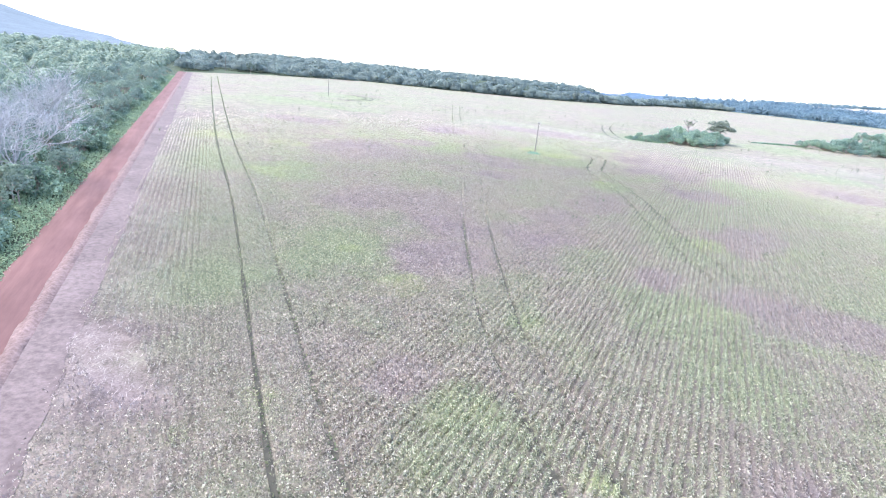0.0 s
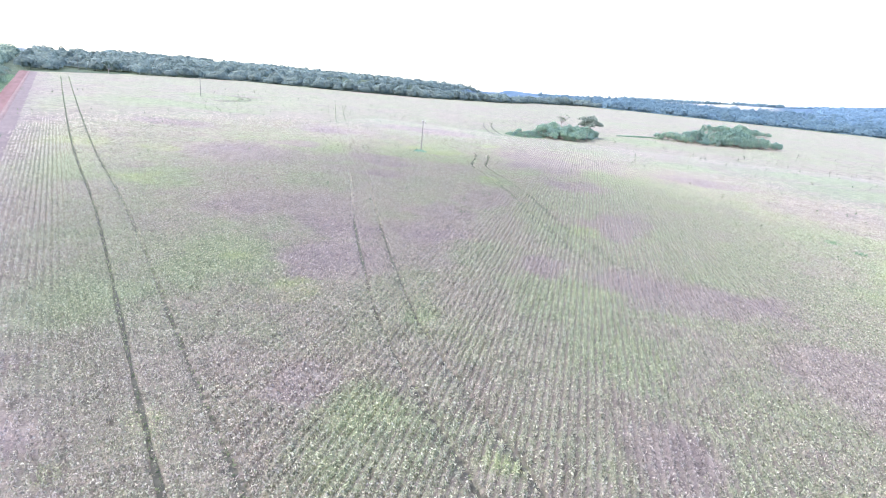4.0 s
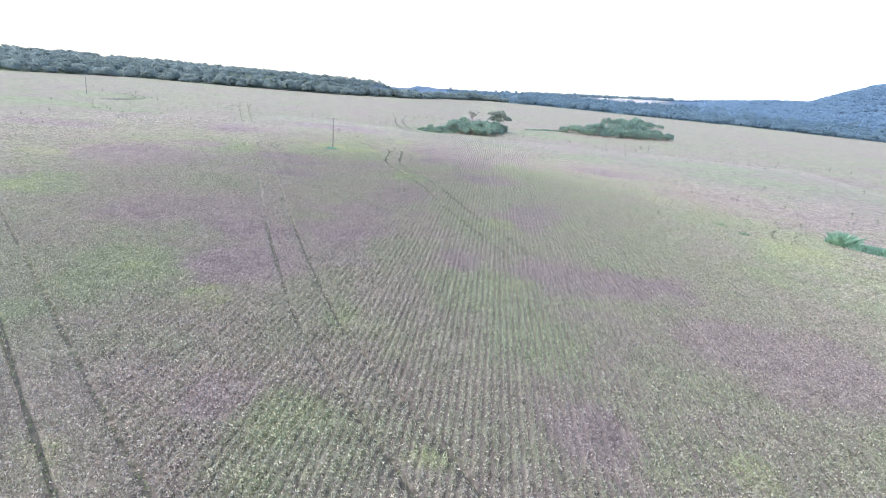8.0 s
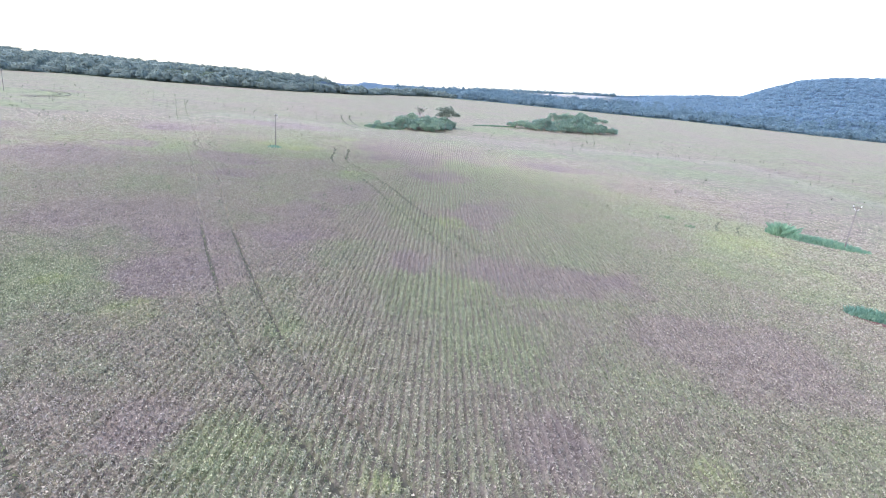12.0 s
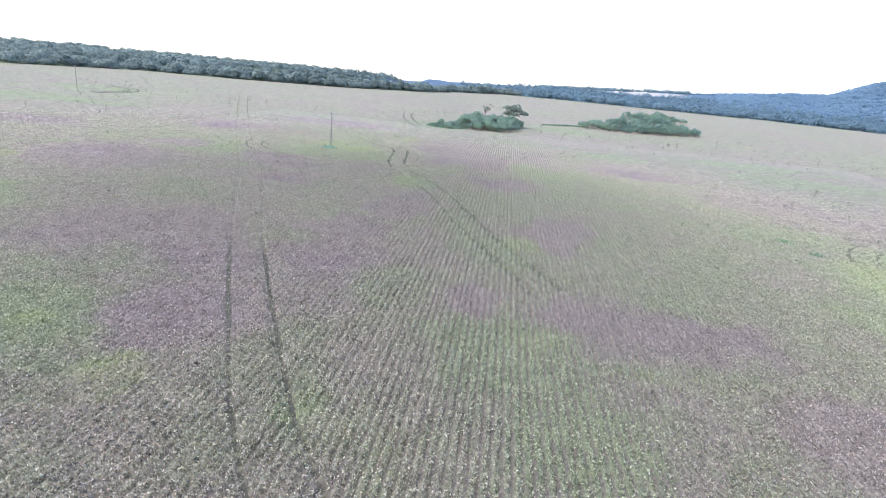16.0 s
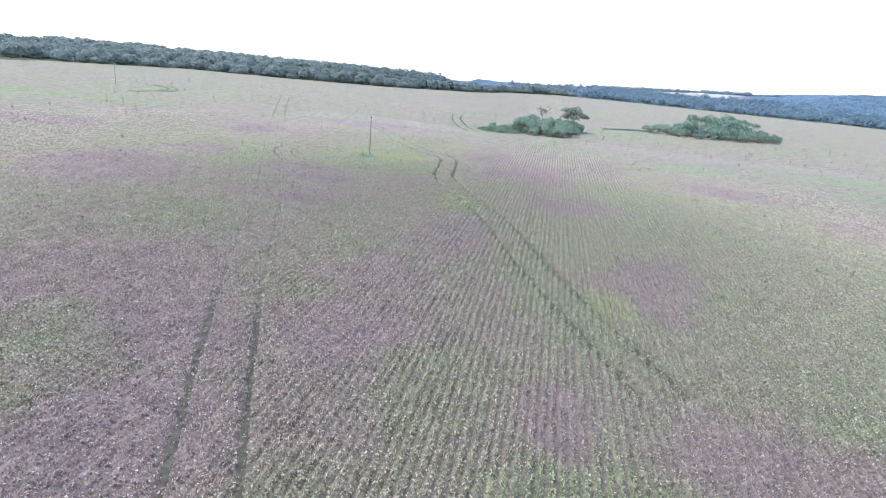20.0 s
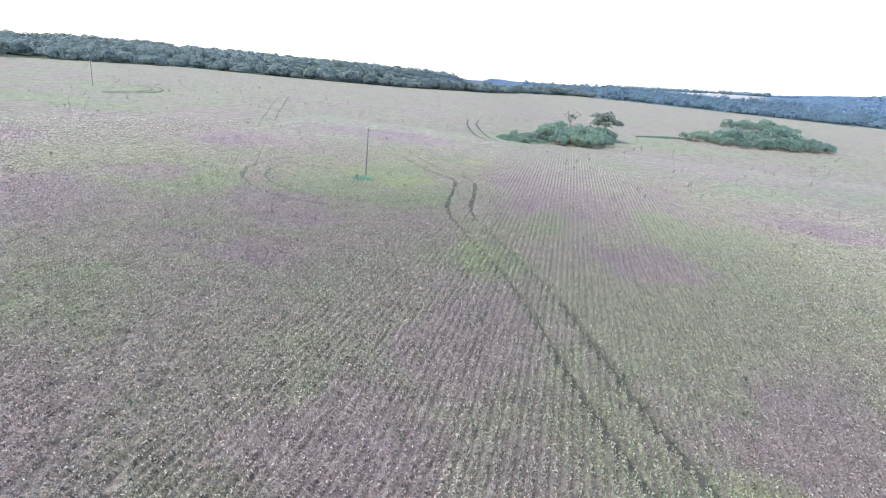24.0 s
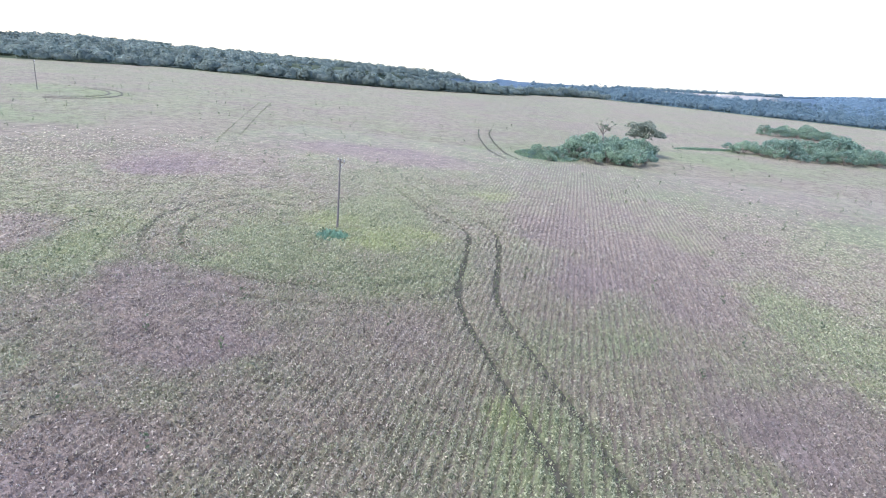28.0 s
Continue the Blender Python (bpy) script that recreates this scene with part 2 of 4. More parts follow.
# ---- helpers for meshes ----
def np_mesh(name, verts, faces, mat, attrs=None, smooth=False):
    """A mesh from arrays; faces is an array of triangles or of quads."""
    me = bpy.data.meshes.new(name)
    verts, faces = np.asarray(verts, np.float32), np.asarray(faces, np.int32)
    k = faces.shape[1]
    me.vertices.add(len(verts))
    me.vertices.foreach_set("co", verts.ravel())
    me.loops.add(faces.size)
    me.loops.foreach_set("vertex_index", faces.ravel())
    me.polygons.add(len(faces))
    me.polygons.foreach_set("loop_start", np.arange(0, faces.size, k, dtype=np.int32))
    me.polygons.foreach_set("loop_total", np.full(len(faces), k, np.int32))
    if smooth:
        me.polygons.foreach_set("use_smooth", np.ones(len(faces), bool))
    for key, val in (attrs or {}).items():
        me.attributes.new(key, "FLOAT", "POINT").data.foreach_set("value", np.asarray(val, np.float32))
    me.update(calc_edges=True)
    me.materials.append(mat)
    return me


def part(name, me, parent=None, label=""):
    ob = new(name, me)
    if parent:
        ob.parent = parent
    return tagged(ob, label)


def bm_mesh(name, bm, mat, smooth=False):
    me = bpy.data.meshes.new(name)
    for f in bm.faces:
        f.smooth = smooth
    bm.to_mesh(me)
    bm.free()
    me.materials.append(mat)
    return me


def leaf_quads(pos, size, normal_bias, aspect=0.55, gen=rng):
    """Diamond leaves at pos: one quad each, size per leaf, lying more or less square to normal_bias."""
    n = len(pos)
    nor = gen.normal(size=(n, 3)) + normal_bias
    nor /= np.linalg.norm(nor, axis=1)[:, None] + 1e-9
    u = np.cross(nor, gen.normal(size=(n, 3)))
    u /= np.linalg.norm(u, axis=1)[:, None] + 1e-9
    w = np.cross(nor, u)
    s = np.asarray(size).reshape(-1, 1) * np.ones((n, 1))
    a, b = u * s * 0.5, w * s * 0.5 * aspect
    droop = nor * s * 0.12
    v = np.stack([pos - a - droop, pos + b, pos + a - droop, pos - b], axis=1).reshape(-1, 3)
    f = np.arange(4 * n).reshape(n, 4)
    return v, f


def upright_leaves(pos, size, aspect, gen):
    """Narrow leaves, stems and pods that stand or lean, as one quad each."""
    n = len(pos)
    u = gen.normal(size=(n, 3)) * 0.75 + np.array([0, 0, 1.0])
    u /= np.linalg.norm(u, axis=1)[:, None] + 1e-9
    w = np.cross(u, gen.normal(size=(n, 3)))
    w /= np.linalg.norm(w, axis=1)[:, None] + 1e-9
    s = np.asarray(size).reshape(-1, 1)
    a, b = u * s * 0.5, w * s * 0.5 * aspect
    v = np.stack([pos - a, pos + b, pos + a, pos - b], axis=1).reshape(-1, 3)
    return v, np.arange(4 * n).reshape(n, 4)


def leaf_tris(pos, size, normal_bias, gen=rng):
    n = len(pos)
    nor = gen.normal(size=(n, 3)) + normal_bias
    nor /= np.linalg.norm(nor, axis=1)[:, None] + 1e-9
    u = np.cross(nor, gen.normal(size=(n, 3)))
    u /= np.linalg.norm(u, axis=1)[:, None] + 1e-9
    w = np.cross(nor, u)
    s = np.asarray(size).reshape(-1, 1) * np.ones((n, 1))
    v = np.stack([pos - u * s * 0.55 - w * s * 0.25, pos + u * s * 0.55 - w * s * 0.3, pos + w * s * 0.55], axis=1).reshape(-1, 3)
    return v, np.arange(3 * n).reshape(n, 3)


def tube(points, radii, sides=6):
    """Verts and quads of a tube along points."""
    pts = np.asarray(points, float)
    vs, fs = [], []
    for i, p in enumerate(pts):
        d = pts[min(i + 1, len(pts) - 1)] - pts[max(i - 1, 0)]
        d /= np.linalg.norm(d) + 1e-9
        u = np.cross(d, (0.3, 0.9, 0.2) if abs(d[2]) > 0.8 else (0, 0, 1.0))
        u /= np.linalg.norm(u) + 1e-9
        w = np.cross(d, u)
        for k in range(sides):
            a = 2 * math.pi * k / sides
            vs.append(p + radii[i] * (u * math.cos(a) + w * math.sin(a)))
    for i in range(len(pts) - 1):
        for k in range(sides):
            a, b = i * sides + k, i * sides + (k + 1) % sides
            fs.append((a, b, b + sides, a + sides))
    return np.array(vs), np.array(fs)


def join(pieces):
    vs, fs, at = [], [], 0
    for v, f in pieces:
        vs.append(v)
        fs.append(f + at)
        at += len(v)
    return np.concatenate(vs), np.concatenate(fs)


def value_noise(x, y, scale, seed, octaves=3):
    """Smooth noise in 0..1 over the plan."""
    out, amp, tot = np.zeros_like(x), 1.0, 0.0
    for o in range(octaves):
        g = np.random.default_rng(seed + o).random((64, 64))
        u, v = x / scale * 2**o + 100.3, y / scale * 2**o + 100.7
        i, j = np.floor(u).astype(int), np.floor(v).astype(int)
        fu, fv = u - i, v - j
        fu, fv = fu * fu * (3 - 2 * fu), fv * fv * (3 - 2 * fv)
        a, b = g[i % 64, j % 64], g[(i + 1) % 64, j % 64]
        c, d = g[i % 64, (j + 1) % 64], g[(i + 1) % 64, (j + 1) % 64]
        out += amp * ((a * (1 - fu) + b * fu) * (1 - fv) + (c * (1 - fu) + d * fu) * fv)
        tot += amp
        amp *= 0.5
    return out / tot


def smooth(a, b, x):
    t = np.clip((x - a) / (b - a), 0, 1)
    return t * t * (3 - 2 * t)


def spline(ctrl, step=1.0):
    """A smooth curve through control points, sampled about every step metres."""
    p = np.array(ctrl, float)
    p = np.vstack([2 * p[0] - p[1], p, 2 * p[-1] - p[-2]])
    out = []
    for i in range(1, len(p) - 2):
        n = max(2, int(np.linalg.norm(p[i + 1] - p[i]) / step))
        for t in np.arange(n) / n:
            out.append(0.5 * (2 * p[i] + (p[i + 1] - p[i - 1]) * t + (2 * p[i - 1] - 5 * p[i] + 4 * p[i + 1] - p[i + 2]) * t**2 + (3 * p[i] - p[i - 1] - 3 * p[i + 1] + p[i + 2]) * t**3))
    out.append(p[-2])
    return np.array(out)


def offset(line, d):
    t = np.gradient(line, axis=0)
    t /= np.linalg.norm(t, axis=1)[:, None] + 1e-9
    return line + d * np.stack([t[:, 1], -t[:, 0]], axis=1)


def near_line(x, y, line, reach):
    """Distance from points to a polyline, worked out only inside its box."""
    best = np.full(x.shape, 1e9)
    idx = np.nonzero((x > line[:, 0].min() - reach) & (x < line[:, 0].max() + reach) & (y > line[:, 1].min() - reach) & (y < line[:, 1].max() + reach))[0]
    if not len(idx):
        return best
    order = idx[np.argsort(y[idx])]
    ys = y[order]
    for a, b in zip(line[:-1], line[1:]):
        lo, hi = min(a[1], b[1]) - reach, max(a[1], b[1]) + reach
        k = order[np.searchsorted(ys, lo):np.searchsorted(ys, hi)]
        if not len(k):
            continue
        d = b - a
        t = np.clip(((x[k] - a[0]) * d[0] + (y[k] - a[1]) * d[1]) / (d @ d + 1e-9), 0, 1)
        best[k] = np.minimum(best[k], np.hypot(x[k] - a[0] - t * d[0], y[k] - a[1] - t * d[1]))
    return best


# ---- plan ----
SOIL = -0.5
ROAD_DIR = np.array([-0.741, 0.672])
ROAD_N = np.array([0.672, 0.741])


def road_s(x, y):
    """Distance from the road's field edge, positive into the field."""
    return ROAD_N[0] * x + ROAD_N[1] * y + 8.9


FAR_EDGE = np.array([(-330, 170), (-222, 186), (-221, 238), (-192, 294), (-146, 309), (-97, 338), (-53, 398), (-42, 440), (-6, 508), (60, 522), (140, 522), (226, 532), (300, 500), (390, 470), (700, 380), (1200, 250)], float)


def edge_y(x):
    return np.interp(x, FAR_EDGE[1:, 0], FAR_EDGE[1:, 1])


def in_field(x, y):
    return (road_s(x, y) > 0) & (y < edge_y(x)) & (x > -222)


def height(x, y):
    """The lie of the land: a flat field, falling a little past its far edge, and hills beyond."""
    r = np.hypot(x, y)
    az = np.degrees(np.arctan2(x, y))
    z = np.full(x.shape, SOIL) - (21.0 - 10.0 * smooth(-60, 60, x)) * smooth(-240, -190, x) * smooth(0, 160, y - edge_y(x) - 8)
    skyline = np.interp(az, SKY_AZ, SKY_EL)
    near = np.where(az < -47, 450.0, np.where(az < -8, 450.0, 1000.0))
    far = np.where(az < -47, 1500.0, np.where(az < -8, 2100.0, 2300.0))
    k = smooth(near, far, r)
    rolling = 10 * (value_noise(x, y, 300.0, 15) - 0.5) * smooth(500, 1200, r)
    away = 15.5 + np.tan(np.radians(skyline)) * np.minimum(r, 3000) - 0.15 * np.maximum(r - 3000, 0)
    return z * (1 - k) + (away + rolling) * k


# the skyline as seen from the field: degrees east of the rows' direction, degrees above the eye
SKY_AZ = (-110, -80, -62.5, -60.5, -58.7, -55.2, -52, -46, -36, -18, -10, -6.8, 4, 11.3, 17.6, 24.4, 27.3, 29.3, 31.6, 34, 37, 45, 60, 80)
SKY_EL = (0, 1.5, 0.8, 0.1, -0.4, -0.75, -2.1, -2.7, -2.8, -2.6, -1.9, -1.2, -0.75, -0.4, 0.05, 0.7, 0.85, 1.75, 2.65, 3.05, 3.3, 3.1, 1.2, 0)


POLE_A, POLE_B, POLE_C, POLE_D = (-31.5, 110.5), (52.0, 68.4), (-129.0, 171.0), (-233.0, 222.0)


def arc(c, r, a0, a1, n=14):
    return [(c[0] + r * math.cos(radians(a)), c[1] + r * math.sin(radians(a))) for a in np.linspace(a0, a1, n)]


TRACKS = [
    spline([(-3, 7), (-11.5, 14.5), (-20.5, 22.6), (-43.5, 43.5), (-75, 70.7), (-142.5, 131.6), (-200, 184)]),
    spline([(9, 2), (4, 11), (-0.3, 18.5), (-3.7, 23.2), (-9.2, 31.1), (-14.9, 42), (-21.5, 55.5), (-33.2, 81), (-53.5, 121.5), (-76.5, 169.5), (-92, 203)]),
    spline([(4, 52), (-3, 68), (-7.4, 79.8), (-11, 87.7), (-14.2, 94), (-17.4, 101), (-18.7, 110.4), (-20.2, 117), (-26, 122.5), (-31.5, 130), (-37, 139.5)]),
    spline(arc((-31.3, 109.2), 12.9, 150, 335)),
    spline(arc(POLE_B, 13.5, 120, 265)),
    spline(arc(POLE_C, 15.0, -40, 95)),
    spline([(-34, 205), (-31.5, 190), (-26.5, 172), (-22.5, 164)]),
]
# ground without crop: x, y, half length, half width, turn
CLEARINGS = [(-25, 15.7, 4.4, 1.3, -22), (50, 71, 5.5, 1.4, -38), (39.0, 43.2, 4.2, 2.0, -38), (-6, 182, 8, 11, -20), (52, 236, 26, 9, 25), (76, 320, 19, 7, 25), (-31, 108.6, 1.4, 0.9, 30)]
GAP = (0.16, 0.15, 0.24, 0.25, 0.13, 0.36, 0.24)
WHEELS = [offset(t, d) for t in TRACKS for d in (-1.3, 1.3)]

# patches of crop that is still leafy green: x, y, radius across, radius along the rows
GREEN_SOUTH = [
    (-7, 20, 3.4, 2.8), (-30, 25, 4.2, 4.2), (-23, 33, 3.6, 4.2), (5, 34, 3.6, 3.9), (-9, 34, 1.3, 1.9), (-26, 37, 4.0, 4.6), (-11, 37, 2.5, 3.2), (3, 41, 5.8, 4.6), (0, 44, 2.7, 2.1),
    (-32, 46, 2.9, 2.9), (-8, 47, 2.2, 2.4), (-29, 47, 4.0, 2.8), (-6, 50, 2.0, 3.1), (14, 51, 2.5, 1.7), (-50, 56, 5.6, 5.6), (36, 56, 7.6, 9.0), (1, 60, 3.8, 4.6), (-62, 54, 6, 9),
]
GREEN_NORTH = [
    (-4, 66, 1.9, 3.6), (-34, 68, 5.0, 4.8), (37, 75, 9.0, 9.0), (-37, 83, 1.9, 1.8), (-12, 87, 1.9, 4.3), (-45, 97, 3.6, 3.6), (-8, 102, 2.3, 4.8), (-29, 104, 8.5, 6.0), (7, 107, 6.5, 4.5), (-31, 118, 4.0, 5.0),
    (59, 131, 15, 6), (24, 141, 7.7, 6), (8, 149, 9, 6), (63, 153, 16, 7), (18, 203, 10, 10), (-22, 176, 9, 12), (28, 226, 12, 5), (-125, 176, 14, 8), (-110, 140, 22, 7),
]
# fresh yellow-green weeds and leaves
LIME = [
    (-17, 13, 0.6, 0.6), (-16, 17, 0.8, 0.8), (-1, 20, 0.9, 0.7), (14, 22, 1.1, 1.3), (-18, 33, 1.9, 1.9), (-18, 35, 0.7, 0.7), (-25, 37, 1.0, 1.0), (-51, 56, 2.4, 2.4), (2, 63, 1.6, 2.5),
    (38, 66, 4.0, 5.0), (-77, 71, 4.6, 4.5), (-64, 75, 3.2, 3.2), (-14, 89, 0.8, 1.2), (-27, 110, 3.1, 3.5), (-32, 112, 2.6, 2.6), (-21, 132, 2.0, 2.6),
]
# thin, dry mauve patches
BARE_SOUTH = [
    (-27.5, 16.6, 2.8, 1.7), (-22.5, 14.5, 2.6, 1.7), (-11, 22.5, 1.7, 1.8), (7, 23, 1.9, 3.0), (21, 35, 6.0, 5.2), (-19, 41, 4.4, 4.0), (8, 46, 4.8, 4.6), (15, 47, 4.2, 4.0), (-1, 48, 1.7, 2.7), (-22, 51, 3.6, 3.4), (-30, 53, 7.2, 7.0), (-13, 54, 3.5, 4.2),
]
BARE_NORTH = [
    (-14, 62, 3.4, 3.1), (6, 69, 3.4, 6.0), (-11, 74, 3.2, 6.4), (-28, 80, 2.7, 2.7), (-54, 81, 9.5, 8.0), (-31, 90, 2.8, 2.9), (1, 93, 4.4, 4.4), (-36, 95, 3.6, 3.4), (-52, 98, 3.8, 3.8),
    (-6, 109, 6.5, 7.0), (-5, 117, 5.8, 6.0), (-13, 121, 4.2, 5.4), (-58, 124, 5.3, 6.1), (-85, 105, 9, 5), (25, 118, 8, 5), (-40, 150, 12, 6),
]


def patches(table, x, y):
    wob_x = (value_noise(x, y, 3.5, 50) - 0.5) * 5
    wob_y = (value_noise(x, y, 3.5, 60) - 0.5) * 5
    out = np.zeros_like(x)
    for px, py, rx, ry in table:
        i = np.nonzero((np.abs(x - px) < 1.6 * rx + 2.5) & (np.abs(y - py) < 1.6 * ry + 2.5))[0]
        k = min(1.0, rx / 3)
        q = ((x[i] + wob_x[i] * k - px) / rx) ** 2 + ((y[i] + wob_y[i] * k - py) / ry) ** 2
        out[i] = np.maximum(out[i], smooth(2.2, 0.2, q))
    return out


def crop_state(x, y):
    """How green, how lime and how thin the crop stands at each place."""
    broad, mid, fine = value_noise(x, y, 24.0, 5), value_noise(x, y, 5.0, 9), value_noise(x, y, 1.3, 77)
    bare = np.maximum(patches(BARE_SOUTH, x, y), patches(BARE_NORTH, x, y))
    leafy = np.maximum(patches(GREEN_SOUTH, x, y), patches(GREEN_NORTH, x, y))
    mottle = smooth(0.3, 0.7, 0.4 * broad + 0.4 * mid + 0.2 * fine)
    green = np.clip(0.14 + 0.62 * mottle + 0.45 * leafy * (0.5 + mid) - 0.5 * bare, 0, 1)
    lime = np.clip(0.5 * patches(LIME, x, y) * (0.3 + fine) + 0.18 * smooth(0.62, 0.8, value_noise(x, y, 6.0, 21)) * green, 0, 1)
    edge = smooth(9, 2, road_s(x, y))
    thin = np.clip(0.6 * edge * (0.4 + mid) + 0.55 * bare * (0.45 + 0.8 * mid) * (1 - 0.5 * leafy) + 0.4 * smooth(0.5, 0.75, value_noise(x, y, 9.0, 33)) * (1 - green), 0, 1)
    return green, lime, thin


FLIGHT_A, FLIGHT_B = np.array([0.0, 0.0]), np.array([-13.4, 67.7])


def flight_dist(x, y):
    d = FLIGHT_B - FLIGHT_A
    t = np.clip((x * d[0] + y * d[1]) / (d @ d), 0, 1)
    return np.hypot(x - t * d[0], y - t * d[1])


def row_seen(x, y):
    """How clearly the drill rows stand apart."""
    return (0.4 + 0.6 * np.exp(-(((x + 0.12 * y - 7) / 18) ** 2))) * smooth(10, 14, road_s(x, y))


# ---- ground: one sheet to the horizon ----
def axis(lo, hi, step, far):
    core = np.arange(lo, hi + step, step)
    out, s, p = [], step, hi
    while p < far:
        s = min(s * 1.12, 130)
        p += s
        out.append(p)
    neg, s, p = [], step, lo
    while p > -far:
        s = min(s * 1.12, 130)
        p -= s
        neg.append(p)
    return np.array(neg[::-1] + list(core) + out)


def build_ground():
    xs, ys = axis(-240, 300, 2.0, 4900), axis(-10, 420, 2.0, 4900)
    gx, gy = np.meshgrid(xs, ys)
    x, y = gx.ravel(), gy.ravel()
    z = height(x, y) + 0.06 * (value_noise(x, y, 3.0, 3) - 0.5)
    nx, ny = len(xs), len(ys)
    i = (np.arange(ny - 1)[:, None] * nx + np.arange(nx - 1)[None, :]).ravel()
    f = np.stack([i, i + 1, i + nx + 1, i + nx], axis=1)
    green, lime, thin = crop_state(x, y)
    r, az = np.hypot(x, y), np.degrees(np.arctan2(x, y))
    wood = 1.0 - in_field(x, y).astype(float)
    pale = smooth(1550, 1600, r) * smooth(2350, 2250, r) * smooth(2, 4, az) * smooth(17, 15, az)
    # Mask for the haze colour: it sets in with distance.
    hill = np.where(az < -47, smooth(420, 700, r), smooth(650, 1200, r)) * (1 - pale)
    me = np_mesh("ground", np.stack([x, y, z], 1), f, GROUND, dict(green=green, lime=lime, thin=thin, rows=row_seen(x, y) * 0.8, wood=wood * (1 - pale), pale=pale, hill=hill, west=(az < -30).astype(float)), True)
    tagged(new("ground", me), "flat ripening soybean field with mauve-brown soil and wooded surroundings, distance haze painted in", "ground", kind="structure")


build_ground()


def strip(line, half, z, mat, name, label, category, jitter=0.0, seg=1, crown=0.0):
    edge = [(value_noise(line[:, 0], line[:, 1], 1.7, 17 + k)[:, None] - 0.5) * jitter * 2 for k in (0, 1)]
    cols = [offset(line, -half + 2 * half * k / seg + (edge[0] if k == 0 else edge[1] if k == seg else 0)) for k in range(seg + 1)]
    v = np.concatenate([np.column_stack([c, np.full(len(c), z) + crown * (1 - abs(2 * k / seg - 1)) + 0.05 * (value_noise(c[:, 0], c[:, 1], 0.7, 3) - 0.5)]) for k, c in enumerate(cols)])
    n = len(line)
    f = np.array([(k * n + i, (k + 1) * n + i, (k + 1) * n + i + 1, k * n + i + 1) for k in range(seg) for i in range(n - 1)])
    return tagged(new(name, np_mesh(name, v, f, mat, smooth=True)), label, category, kind="structure")


ROAD = np.array([np.array([-25.5, 11.0]) + ROAD_DIR * q for q in np.arange(-45, 262, 0.6)])
strip(offset(ROAD, 0.25), 1.7, SOIL + 0.02, MAUVE, "field_margin", "bare mauve soil margin between road and crop", "field margin", 0.4, 6, 0.08)
strip(offset(ROAD, -0.65), 0.62, SOIL + 0.0, SPOIL, "road_edge", "pale graded spoil along the road edge", "road edge", 0.5, 6, 0.26)
strip(offset(ROAD, -2.55), 1.5, SOIL + 0.03, EARTH, "road", "red earth road beside the field", "road", 0.3, 10, 0.17)
for k, w in enumerate(WHEELS):
    half = GAP[k // 2] * 0.75 * (1 - 0.55 * smooth(*((52, 70) if k // 2 == 1 else (116, 136)), w[:, 1:])) * (1 - 0.5 * smooth(95, 150, w[:, 1:]))
    half = half if k // 2 in (0, 1, 2) else GAP[k // 2] * 0.75
    half = half * (0.25 + 1.3 * value_noise(w[:, 0], w[:, 1], 2.6, 29)[:, None])
    strip(w, half, SOIL + 0.07, SHADED_TRACK, "wheel_track", "rutted wheel track through the crop, soil darkened for shade between plants", "wheel track", 0.06)


# ---- the crop ----
def in_clearing(x, y):
    out = np.zeros(x.shape, bool)
    for cx, cy, rx, ry, turn in CLEARINGS:
        ct, st = math.cos(radians(turn)), math.sin(radians(turn))
        u, v = (x - cx) * ct + (y - cy) * st, (y - cy) * ct - (x - cx) * st
        out |= (u / rx) ** 2 + (v / ry) ** 2 < 1
    return out


def track_gap(k, x, y):
    """Half the width that a wheel has pressed bare; it comes and goes along the track."""
    gap = GAP[k // 2] * (0.35 + 1.1 * value_noise(x, y, 2.6, 29))
    if k // 2 == 1:
        gap = gap * (1 - 0.45 * smooth(52, 70, y)) * (1 - 0.5 * smooth(95, 140, y))
    if k // 2 == 2:
        gap = gap * (1 - 0.65 * smooth(116, 136, y))
    return gap


def track_wear(k, y):
    """How strongly a track still shows."""
    return 0.8 * (1 - 0.65 * smooth(50, 62, y)) if k // 2 == 1 else 0.8 * (1 - 0.5 * smooth(118, 132, y)) if k // 2 == 2 else np.full(y.shape, 0.7 if k // 2 == 0 else 0.6)


